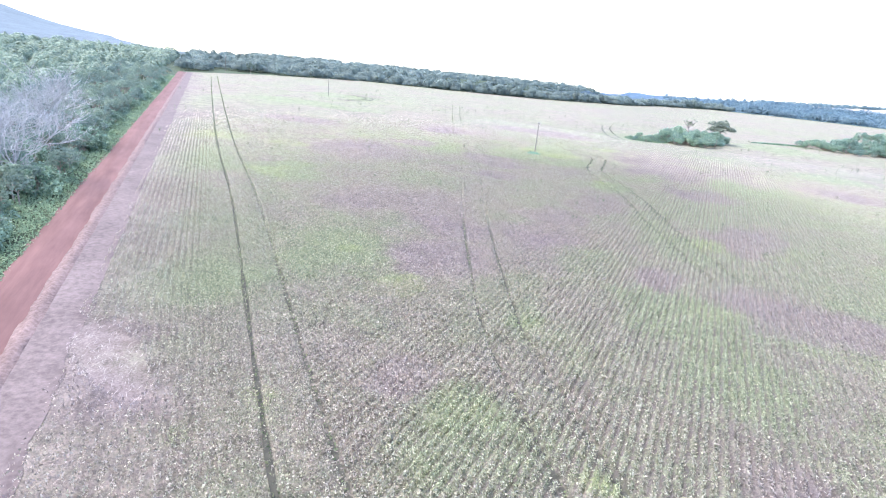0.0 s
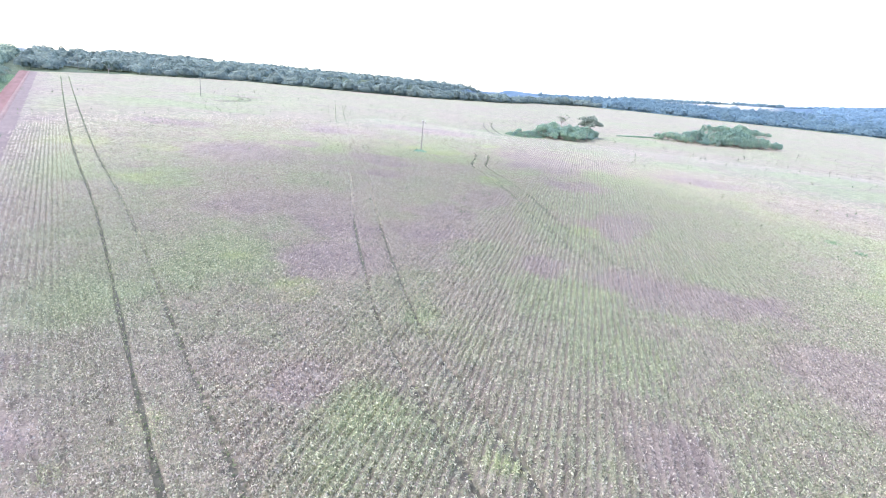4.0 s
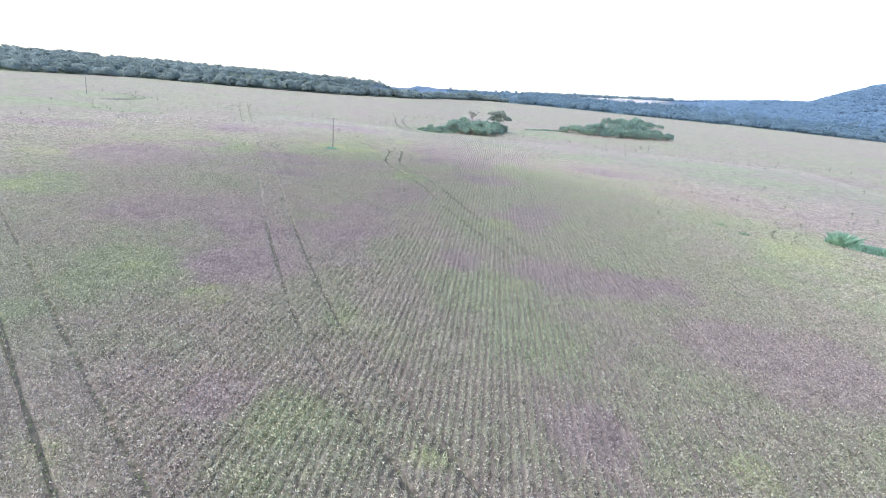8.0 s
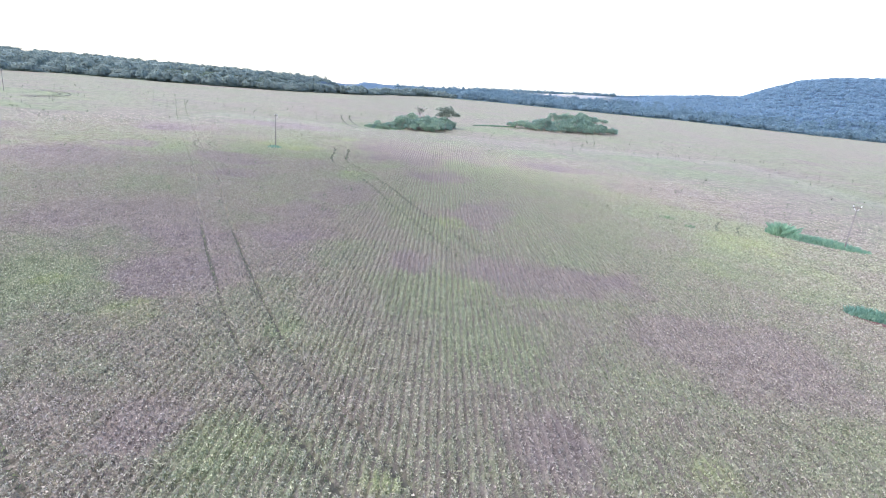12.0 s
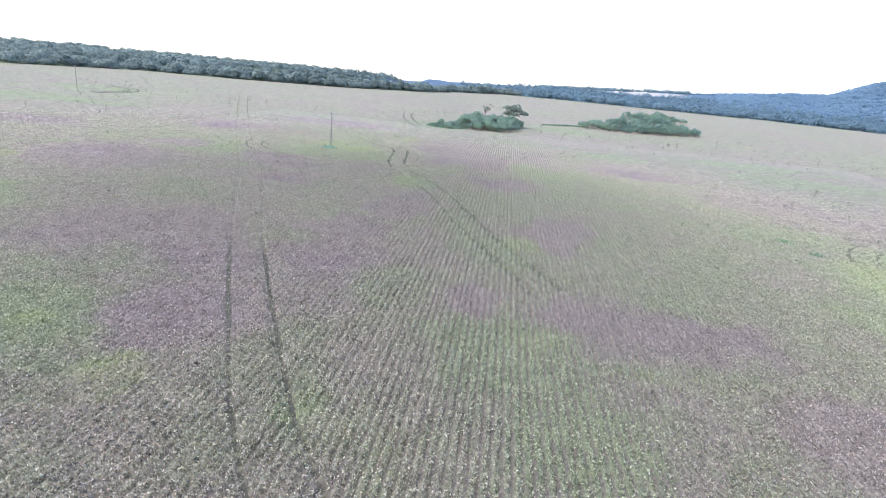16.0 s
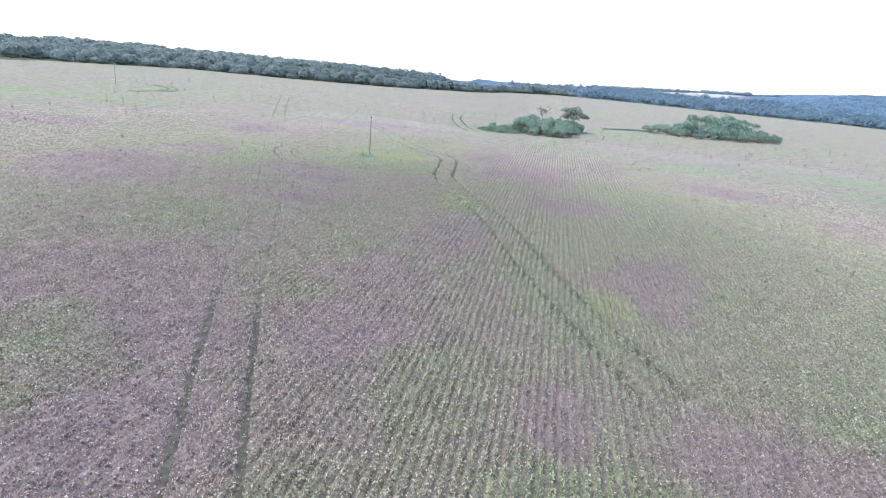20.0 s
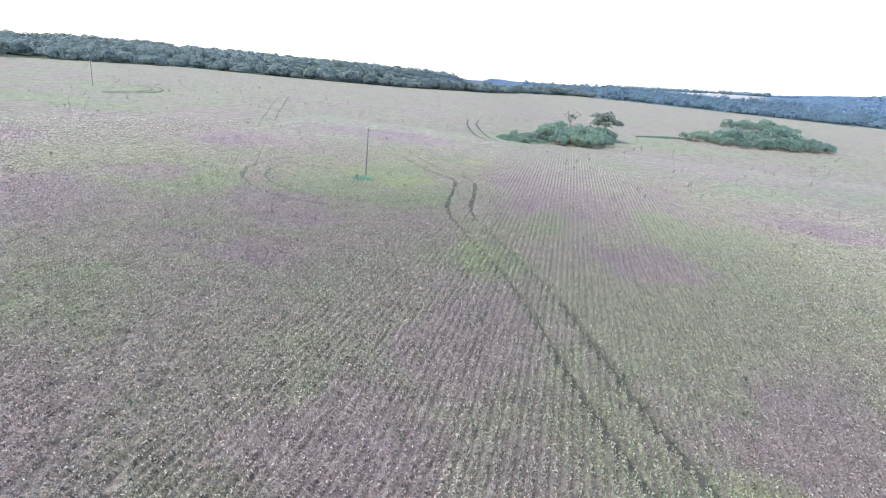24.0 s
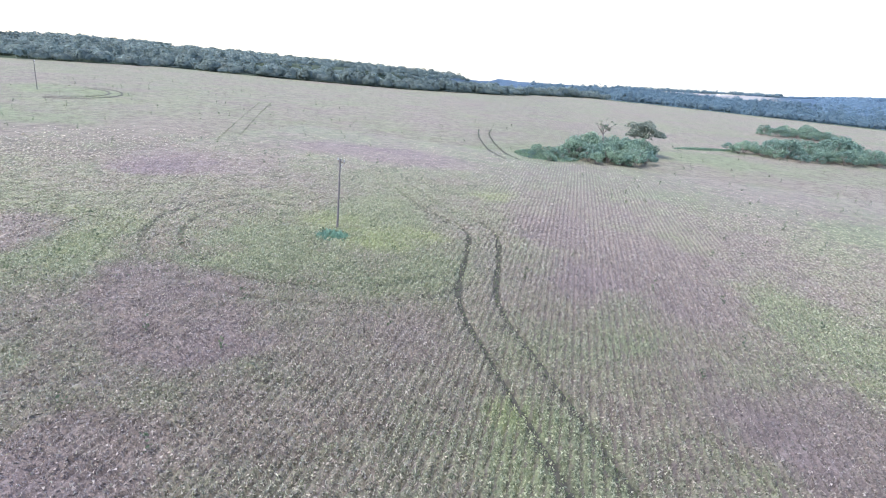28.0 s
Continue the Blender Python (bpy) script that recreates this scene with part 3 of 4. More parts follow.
def build_canopy():
    """Ridges of leaning stems and leaves, one to a drilled row, closing over the soil."""
    xs, ys = np.arange(-66, 92, ROW / 2), np.arange(6, 172, 0.62)
    gx, gy = np.meshgrid(xs, ys)
    x, y = gx.ravel(), gy.ravel()
    crest = np.abs(np.round(x / ROW) * ROW - x) > 0.1
    g = np.random.default_rng(19)
    green, lime, thin = crop_state(x, y)
    edge = smooth(11, 15, road_s(x, y)) * smooth(92, 80, x) * smooth(172, 150, y)
    far = smooth(35, 95, flight_dist(x, y))
    h = np.where(crest, 0.34 - 0.08 * far, 0.11 + 0.1 * far) * (0.75 + 0.5 * value_noise(x, y, 0.9, 43)) * (1 - 0.35 * thin) + g.normal(size=len(x)) * 0.03 * (1 - 0.7 * far)
    worn_shade = np.zeros_like(x)
    for k, w in enumerate(WHEELS):
        d = near_line(x, y, w, 0.8) - track_gap(k, x, y)
        h = h * (1 - (1 - smooth(0.04, 0.3, d)) * np.minimum(1, 1.2 * track_wear(k, y)))
        worn_shade = np.maximum(worn_shade, smooth(0.14, -0.06, d) * track_wear(k, y))
    z = SOIL + 0.03 + h * edge
    z = np.where(in_clearing(x, y) | (edge <= 0), SOIL - 0.15, z)
    nx, ny = len(xs), len(ys)
    i = (np.arange(ny - 1)[:, None] * nx + np.arange(nx - 1)[None, :]).ravel()
    f = np.stack([i, i + 1, i + nx + 1, i + nx], axis=1)
    f = f[(z[f] > SOIL - 0.1).any(axis=1) & (gy.ravel()[i] > 0.42 * np.abs(x[i]) - 8) & (gy.ravel()[i] > 1.1 * x[i] - 12)]
    v = np.stack([x + g.normal(size=len(x)) * 0.035, y + g.normal(size=len(x)) * 0.12, z], 1)
    # Colour kept dark for shade among leaves, lifted at middle distance for lit tops.
    me = np_mesh("crop_canopy", v, f, CANOPY, dict(green=green, lime=lime, thin=thin, rows=row_seen(x, y) * 0.85, worn_shade=worn_shade, shade_tone=0.46 + 0.17 * smooth(15, 45, flight_dist(x, y)) * smooth(95, 55, flight_dist(x, y))), True)
    tagged(new("crop_canopy", me), "unbroken mauve-brown and green soybean canopy in drilled rows, leaf shade painted in", "crop", kind="stuff")


build_canopy()


def leaf_size(d):
    return 0.085 * np.maximum(1, d / 30) ** 0.95


def crop_points(lo, hi, gen):
    """Places of leaves between two distances of the flown line, standing in drilled rows, fewer and larger farther off."""
    x0, x1, y0, y1 = max(-222, -13 - hi), min(330, hi), max(4, -hi), min(530, 68 + hi)
    most = 290 * (0.085 / leaf_size(lo)) ** 2
    n = int((x1 - x0) * (y1 - y0) * most)
    x, y = gen.uniform(x0, x1, n), gen.uniform(y0, y1, n)
    keep = (y > 0.42 * np.abs(x) - 6) & (y > 1.12 * x - 9)
    x, y = x[keep], y[keep]
    d = flight_dist(x, y)
    keep = (d >= lo) & (d < hi) & in_field(x, y)
    keep &= gen.random(len(x)) < (leaf_size(lo) / leaf_size(d)) ** 2 * smooth(105, 30, d)
    x, y = x[keep], y[keep]
    s = road_s(x, y)
    head = s < 12
    seen = row_seen(x, y)
    across = gen.normal(size=len(x)) * np.where(head, 0.08 + 0.09 * smooth(6, 10, s), 0.17 - 0.085 * seen)
    xr = (np.floor(x / ROW) + 0.5) * ROW + across
    sr = (np.floor(s / ROW) + 0.5) * ROW + across
    x = np.where(head, x + ROAD_N[0] * (sr - s), xr)
    y = np.where(head, y + ROAD_N[1] * (sr - s), y)
    green, lime, thin = crop_state(x, y)
    keep = gen.random(len(x)) > thin * 0.5
    keep &= road_s(x, y) > 0.9 + 1.3 * value_noise(x, y, 2.5, 71) + np.abs(gen.normal(size=len(x))) * 0.7
    keep &= gen.random(len(x)) > 0.55 * smooth(9, 3, road_s(x, y)) * smooth(0.3, 0.6, value_noise(x, y, 3.0, 72))
    keep &= ~in_clearing(x, y)
    for k, w in enumerate(WHEELS):
        near = near_line(x, y, w, 0.7)
        i = np.nonzero(near < 0.7)[0]
        hit = near[i] < track_gap(k, x[i], y[i]) + 0.02 + 0.1 * np.minimum(leaf_size(flight_dist(x[i], y[i])), 0.3)
        keep[i[hit & (gen.random(len(i)) > 0.1)]] = False
    return tuple(q[keep] for q in (x, y, green, lime, thin, across, head))


def build_crop(lo, hi, seed):
    gen = np.random.default_rng(seed)
    x, y, green, lime, thin, across, head = crop_points(lo, hi, gen)
    n = len(x)
    d = flight_dist(x, y)
    top = 0.4 * (1 - 0.4 * thin) * (1 - 1.2 * np.abs(across)) * (0.75 + 0.5 * value_noise(x, y, 0.9, 43))
    z = SOIL + 0.1 + top * (0.35 + 0.65 * gen.random(n)) * (1 - 0.45 * smooth(50, 95, d))
    size = leaf_size(d) * gen.uniform(0.55, 1.45, n)
    along = np.stack([np.where(head, ROAD_DIR[0], 0.0), np.where(head, ROAD_DIR[1], 1.0), np.zeros(n)], 1)
    # near: leaves lying anyhow, and upright stems and pods; far: whole stretches of a row
    far = smooth(25, 60, d)[:, None]
    upright = (gen.random(n) < 0.42 * smooth(60, 22, d))[:, None]
    r1, r2 = gen.normal(size=(n, 3)), gen.normal(size=(n, 3))
    u = np.where(upright, r1 * 0.6 + np.array([0, 0, 1.0]), r1 * (1 - 0.8 * far) + along * 1.2 * far)
    u /= np.linalg.norm(u, axis=1)[:, None] + 1e-9
    nor = np.where(upright, r2, r2 * (1 - 0.8 * far) + np.array([0, 0, 0.9]))
    w = np.cross(nor, u)
    w /= np.linalg.norm(w, axis=1)[:, None] + 1e-9
    length = np.where(upright[:, 0], size * 1.7, size * 1.2)[:, None]
    width = np.where(upright[:, 0], size * 0.4, np.minimum(size * 0.8, 0.24))[:, None]
    p = np.stack([x, y, z], 1)
    skew = gen.uniform(-0.35, 0.35, (n, 1))
    v = np.stack([p - u * length * 0.5 - w * width * 0.35, p + u * length * 0.5 - w * width * 0.25, p + u * length * skew + w * width * 0.65], 1).reshape(-1, 3)
    # single plants keep their own state within a patch
    g = np.clip(green + gen.normal(size=n) * 0.3, 0, 1)
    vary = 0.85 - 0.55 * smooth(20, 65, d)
    # Leaves farther off get a lighter base tone, painting in light on their tops.
    data = dict(green=np.repeat(g, 3), lime=np.repeat(lime * (gen.random(n) < 0.8), 3), thin=np.repeat(thin * (gen.random(n) < 0.8), 3), vary=np.repeat(vary, 3), lit_tone=np.repeat(0.55 + 0.25 * smooth(18, 50, d), 3))
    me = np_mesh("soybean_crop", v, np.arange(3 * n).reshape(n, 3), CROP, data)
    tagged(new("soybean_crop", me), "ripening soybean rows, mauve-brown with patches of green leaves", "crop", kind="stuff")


for k, (lo, hi) in enumerate(((0, 28), (28, 42), (42, 65), (65, 105))):
    build_crop(lo, hi, 11 + k)


# ---- utility poles ----
def utility_pole(x, y, tall, yaw):
    base = tagged(new("utility_pole"), "thin weathered grey-brown wooden utility pole with a crossarm, standing in crop", "utility pole", "poles across the field")
    base.matrix_basis = pose(x, y, SOIL, 0, 0, yaw)
    v, f = tube([(0, 0, -0.3), (0, 0, tall * 0.5), (0, 0, tall)], (0.095, 0.085, 0.07), 10)
    part("pole", np_mesh("pole", v, f, CONCRETE, smooth=True), base)
    bm = bmesh.new()
    bmesh.ops.create_cube(bm, size=1, matrix=Matrix.LocRotScale((0, 0.12, tall - 0.25), None, (0.95, 0.08, 0.1)))
    bmesh.ops.bevel(bm, geom=bm.edges[:], offset=0.012, segments=1, affect="EDGES")
    arm = part("crossarm", bm_mesh("crossarm", bm, TIMBER), base)
    for px in (-0.42, 0.0, 0.42):
        v, f = tube([(px, 0.12, tall - 0.19), (px, 0.12, tall - 0.12), (px, 0.12, tall - 0.06), (px, 0.12, tall - 0.02), (px, 0.12, tall + 0.04)], (0.03, 0.065, 0.035, 0.06, 0.02), 8)
        part("insulator", np_mesh("insulator", v, f, PORCELAIN, smooth=True), arm, "pale grey porcelain insulator")
    for sx in (-1, 1):
        v, f = tube([(0, 0.1, tall - 0.75), (sx * 0.3, 0.12, tall - 0.3)], (0.018, 0.018), 5)
        part("brace", np_mesh("brace", v, f, STEEL), base)
    return base


POLE_YAW = -30
utility_pole(*POLE_A, 6.3, POLE_YAW)
utility_pole(*POLE_B, 5.9, POLE_YAW)
utility_pole(*POLE_C, 6.2, POLE_YAW)
utility_pole(*POLE_D, 8.0, POLE_YAW)


# ---- trees ----
def limbs(gen, base, direction, length, radius, depth, pieces, tips, bend=0.25, split=(2, 4), sides=6):
    """A limb with its branches: tubes into pieces, ends into tips."""
    n = 4
    pts, d, p = [base], np.array(direction, float), np.array(base, float)
    d /= np.linalg.norm(d)
    for i in range(n):
        d = d + gen.normal(size=3) * bend * 0.5 + np.array([0, 0, 0.06])
        d /= np.linalg.norm(d)
        p = p + d * length / n
        pts.append(p.copy())
    pieces.append(tube(pts, np.linspace(radius, radius * 0.5, n + 1), max(sides, 3)))
    if depth == 0:
        tips.append(p)
        return
    for k in range(gen.integers(*split)):
        t = d + gen.normal(size=3) * 0.75
        t[2] = abs(t[2]) * 0.8 + 0.1
        start = pts[gen.integers(2, n + 1)]
        limbs(gen, start, t, length * gen.uniform(0.6, 0.85), max(radius * 0.55, 0.016), depth - 1, pieces, tips, bend, split, max(3, sides - 1))


def make_tree(name, seed, tall, spread, leaves, leaf, mat, label, category, flat=0.6, trunk_share=0.4):
    """A tapered trunk with limbs and a crown of leafy clumps, foot at the origin."""
    gen = np.random.default_rng(seed)
    root = tagged(new(name), label, category)
    pieces, tips = [], []
    h = tall * trunk_share
    pieces.append(tube([(0, 0, -0.4), (gen.normal() * 0.1, gen.normal() * 0.1, h * 0.5), (gen.normal() * 0.15, gen.normal() * 0.15, h)], (tall * 0.03, tall * 0.023, tall * 0.018), 8))
    for k in range(6):
        a = 2 * math.pi * (k + gen.random()) / 6
        limbs(gen, pieces[0][0][-1] * (1, 1, 0.9 + 0.1 * gen.random()), (math.cos(a) * spread, math.sin(a) * spread, tall * 0.25), tall * 0.3, tall * 0.012, 1, pieces, tips, sides=4)
    v, f = join(pieces)
    part("trunk", np_mesh("trunk", v, f, BARK, smooth=True), root)
    # clumps on an uneven dome round the limb ends
    nc = 34
    cl = []
    for k in range(nc):
        a, t = gen.random() * 2 * math.pi, gen.random() ** 0.6
        rr = spread * t * gen.uniform(0.75, 1.1)
        zz = h + (tall - h) * (0.95 * math.sqrt(max(0, 1 - 0.85 * t * t)) * gen.uniform(0.55, 1.0))
        cl.append((rr * math.cos(a), rr * math.sin(a), zz))
    cl = np.array(cl + [tuple(t) for t in tips])
    cr = spread * gen.uniform(0.2, 0.36, len(cl))
    k = gen.integers(0, len(cl), leaves)
    out = gen.normal(size=(leaves, 3))
    out /= np.linalg.norm(out, axis=1)[:, None]
    out[:, 2] = np.abs(out[:, 2]) * 1.2 - 0.35
    pos = cl[k] + out * (cr[k] * gen.uniform(0.6, 1.05, leaves))[:, None] * (1, 1, flat)
    v, f = leaf_quads(pos, leaf * gen.uniform(0.6, 1.4, leaves), out * 1.3 + np.array([0, 0, 0.5]), 0.6, gen)
    part("crown", np_mesh("crown", v, f, mat), root)
    return root


def make_bush(name, seed, tall, spread, leaves, leaf, mat, label, category):
    gen = np.random.default_rng(seed)
    root = tagged(new(name), label, category)
    pieces, tips = [], []
    for k in range(5):
        a = 2 * math.pi * (k + gen.random()) / 5
        limbs(gen, (gen.normal() * 0.1, gen.normal() * 0.1, -0.2), (math.cos(a) * 0.6, math.sin(a) * 0.6, 1), tall * 0.55, tall * 0.02, 1, pieces, tips, sides=5)
    v, f = join(pieces)
    part("stem", np_mesh("stem", v, f, BARK, smooth=True), root)
    nc = 15
    a, t = gen.random(nc) * 2 * math.pi, gen.random(nc) ** 0.5
    cl = np.stack([spread * t * np.cos(a), spread * t * np.sin(a), tall * (0.1 + 0.75 * np.sqrt(1 - 0.8 * t * t) * gen.uniform(0.3, 1.05, nc))], 1)
    k = gen.integers(0, nc, leaves)
    out = gen.normal(size=(leaves, 3))
    out /= np.linalg.norm(out, axis=1)[:, None]
    pos = cl[k] + out * (spread * gen.uniform(0.22, 0.42, nc)[k] * gen.uniform(0.6, 1.05, leaves))[:, None] * (1, 1, 0.75)
    pos[:, 2] = np.maximum(pos[:, 2], 0.05)
    v, f = leaf_quads(pos, leaf * gen.uniform(0.6, 1.4, leaves), out * 1.2 + np.array([0, 0, 0.5]), 0.6, gen)
    part("foliage", np_mesh("foliage", v, f, mat), root)
    return root


def ground_z(x, y):
    return float(height(np.array([float(x)]), np.array([float(y)]))[0])


def place(x, y, s=1.0, turn=0.0, sz=None):
    return pose(x, y, ground_z(x, y), 0, 0, turn) @ Matrix.Diagonal((s, s, sz or s, 1))


class Kind:
    """Alike trees: the first placing takes the model itself, later ones copy it."""

    def __init__(self, makers):
        self.models, self.used = makers, set()

    def put(self, k, m, group=""):
        k = k % len(self.models)
        if k not in self.used:
            self.used.add(k)
            self.models[k].matrix_basis = m
            ob = self.models[k]
        else:
            ob = copy_thing(self.models[k], m)
        return tagged(ob, group=group)


FL = "dense dark green broadleaf tree at the forest edge"
forest = Kind([make_tree("forest_tree", 100 + i, 8.0 + 0.6 * i, 3.3 + 0.25 * (i % 3), 900, 0.5, FOREST, FL, "tree") for i in range(5)])
shrubs = Kind([make_bush("roadside_bush", 200 + i, 2.2, 1.6, 1000, 0.22, BUSH, "green leafy bush on the grassy road verge", "bush") for i in range(3)])
gen = np.random.default_rng(5)
count = 0
taken = []
for band in range(6):
    for s in np.concatenate([np.arange(-18, 110, 3.5), np.arange(110, 235, 6.5)]):
        off = 7.4 + band * 3.6 + gen.normal() * 1.0
        along = s + gen.normal() * 1.4
        p = np.array([-25.5, 11.0]) + ROAD_DIR * along - ROAD_N * off
        if min([math.hypot(p[0] - q[0], p[1] - q[1]) for q in ((-62, 31), (-80, 46))]) < 1.6:
            continue
        taken.append(p)
        count += 1
        if count <= 290:
            forest.put(int(gen.integers(0, 5)), place(p[0], p[1], gen.uniform(0.62, 0.92) * (0.82 if band == 0 else 1.0), gen.uniform(0, 360)), "forest along the road")
for dx, dy in ((-59, 28.5), (-60.5, 31.5), (-63, 33), (-64.5, 29), (-57, 30), (-66, 32), (-77, 43), (-76, 47), (-61, 26.5), (-69, 36)):
    shrubs.put(int(gen.integers(0, 3)), place(dx, dy, gen.uniform(0.9, 1.5), gen.uniform(0, 360)), "bushes along the road")
for s in np.arange(-20, 225, 3.2):
    p = np.array([-25.5, 11.0]) + ROAD_DIR * (s + gen.normal()) - ROAD_N * (6.6 + abs(gen.normal()) * 0.7)
    shrubs.put(int(gen.integers(0, 3)), place(p[0], p[1], gen.uniform(0.45, 1.0), gen.uniform(0, 360)), "bushes along the road")


def dead_tree(x, y, tall, seed):
    g = np.random.default_rng(seed)
    root = tagged(new("dead_tree"), "bare grey leafless tree with fine branching twigs", "dead tree", "bare trees by the road")
    root.matrix_basis = place(x, y)
    trunk = tube([(0, 0, -0.4), (0.1, 0.05, tall * 0.08), (0.05, 0.1, tall * 0.18)], (0.2, 0.17, 0.15), 8)
    part("trunk", np_mesh("trunk", *trunk, DEADWOOD, smooth=True), root)
    for k in range(9):
        pieces, tips = [], []
        a = 2 * math.pi * (k + g.random()) / 9
        limbs(g, (0.05, 0.1, tall * g.uniform(0.1, 0.18)), (math.cos(a) * 0.9, math.sin(a) * 0.9, 0.85), tall * 0.3, 0.07, 3, pieces, tips, 0.35, (4, 7), 4)
        part("limb", np_mesh("limb", *join(pieces), DEADWOOD, smooth=True), root)


dead_tree(-62, 31, 12.5, 1)
dead_tree(-80, 46, 13.0, 2)
dead_tree(-67, 28, 12.0, 3)


# ---- islands of bush in the field ----
lone_label = "spreading umbrella-crowned tree rising out of the bushes"
big = make_tree("field_tree", 301, 7.4, 3.9, 3600, 0.42, TREELEAF, lone_label, "tree", 0.75, 0.36)
big.matrix_basis = place(2.0, 195.5)
small = make_tree("field_tree", 302, 6.3, 1.0, 300, 0.34, TREELEAF, "small thin tree rising out of the bushes", "tree", 0.6, 0.7)
small.matrix_basis = place(-6.6, 186.5)
clumps = Kind([make_bush("field_bush", 310 + i, 3.6, 2.6, 2000, 0.27, BUSH, "dense green bush in an unploughed island of the field", "bush") for i in range(4)])


def island(cx, cy, rx, ry, turn, n, seed, lo, hi, group):
    g = np.random.default_rng(seed)
    c, s = math.cos(radians(turn)), math.sin(radians(turn))
    for k in range(n):
        a, r = 2.4 * k, math.sqrt((k + 0.5) / n)
        u, v = rx * r * math.cos(a) + g.normal() * 0.4, ry * r * math.sin(a) + g.normal() * 0.4
        clumps.put(k, place(cx + c * u - s * v, cy + s * u + c * v, g.uniform(lo, hi) * g.uniform(0.8, 1.2) * (1.3 - 0.65 * r), g.uniform(0, 360)), group)


island(-6, 182, 8.0, 11, -20, 28, 1, 0.75, 1.2, "bushes of the tree island")
for bx, by, bs in ((0.5, 190, 1.0), (2.5, 193, 0.9), (-2.5, 188, 1.1), (1.0, 186, 0.85), (-1.0, 194, 1.0)):
    clumps.put(int(bx), place(bx, by, bs, 60 * bx), "bushes of the tree island")
island(-16.5, 174, 5.5, 7, -20, 16, 2, 0.28, 0.5, "bushes of the tree island")
island(52, 236, 27, 10, 25, 44, 3, 0.8, 1.45, "bushes of the long island")
island(76, 320, 20, 8, 25, 18, 4, 0.9, 1.4, "bushes of the far island")
lone = make_tree("lone_tree", 330, 6.0, 2.4, 900, 0.4, LONELEAF, "dark rounded tree at the far corner of the field", "tree", 0.8, 0.3)
lone.matrix_basis = place(-220, 226)


# ---- tall grass and weeds ----
def grass_patch(name, cx, cy, rx, ry, turn, n, tall, mat, label, category, seed, kind="stuff"):
    g = np.random.default_rng(seed)
    r, a = np.sqrt(g.random(n)), g.random(n) * 2 * math.pi
    u, v = rx * r * np.cos(a), ry * r * np.sin(a)
    c, s = math.cos(radians(turn)), math.sin(radians(turn))
    x, y = cx + c * u - s * v, cy + s * u + c * v
    hgt = tall * g.uniform(0.5, 1.2, n) * (1.1 - 0.6 * r**2)
    lean = g.normal(size=(n, 2)) * 0.3 * hgt[:, None]
    w = g.normal(size=(n, 2))
    w *= 0.05 / (np.linalg.norm(w, axis=1)[:, None] + 1e-9)
    z = np.full(n, SOIL)
    b0, b1 = np.stack([x - w[:, 0], y - w[:, 1], z], 1), np.stack([x + w[:, 0], y + w[:, 1], z], 1)
    mid = np.stack([x + lean[:, 0] * 0.4 + w[:, 0], y + lean[:, 1] * 0.4 + w[:, 1], z + hgt * 0.65], 1)
    tip = np.stack([x + lean[:, 0], y + lean[:, 1], z + hgt], 1)
    vv = np.stack([b0, b1, mid, tip], 1).reshape(-1, 3)
    return tagged(new(name, np_mesh(name, vv, np.arange(4 * n).reshape(n, 4), mat)), label, category, kind=kind)


grass_patch("tall_grass", 50.2, 70.6, 5.6, 1.8, -38, 4200, 0.95, TALLGRASS, "tall blue-green grass around the foot of a pole", "grass", 1)
grass_patch("tall_grass", 46.8, 73.6, 1.7, 1.3, 0, 1300, 1.7, TALLGRASS, "tall blue-green grass tuft near a pole", "grass", 2)
grass_patch("tall_grass", 38.0, 44.9, 2.2, 1.0, -38, 1100, 0.8, TALLGRASS, "blue-green grass on a bare earth spot", "grass", 3)
grass_patch("tall_grass", -31.0, 108.4, 1.4, 1.0, 30, 700, 0.7, TALLGRASS, "tall blue-green grass around the foot of a pole", "grass", 4)


grass_patch("low_weeds", 21.0, 224.0, 11.0, 1.6, 38, 2600, 0.5, GRASS, "low green weeds on an unploughed strip", "weeds", 5)
grass_patch("low_weeds", 32.9, 77.3, 1.2, 0.7, -38, 320, 0.6, GRASS, "green weeds standing in the crop", "weeds", 6)
grass_patch("low_weeds", 34.2, 73.0, 1.0, 0.6, -38, 240, 0.6, GRASS, "green weeds standing in the crop", "weeds", 7)
grass_patch("low_weeds", -17.0, 174.0, 6.0, 6.5, -20, 3800, 0.6, GRASS, "low green creepers beside the bushes", "weeds", 8)


def verge():
    g = np.random.default_rng(9)
    n = 52000
    s, o = -45 + 275 * g.random(n) ** 1.3, 3.75 + g.random(n) ** 0.8 * 4.4
    x, y = -25.5 + ROAD_DIR[0] * s - ROAD_N[0] * o, 11 + ROAD_DIR[1] * s - ROAD_N[1] * o
    hgt = g.uniform(0.15, 0.7, n) * (0.4 + 0.6 * smooth(3.7, 5.2, o)) * (0.6 + 0.8 * value_noise(x, y, 3, 5))
    pos = np.stack([x, y, SOIL + hgt * 0.6], 1)
    v, f = leaf_quads(pos, 0.24 * g.uniform(0.6, 1.4, n), g.normal(size=(n, 3)) * 0.4 + np.array([0, 0, 0.3]), 0.45, g)
    tagged(new("verge_grass", np_mesh("verge_grass", v, f, GRASS)), "rough green grass verge between the road and the forest", "grass", kind="stuff")


verge()


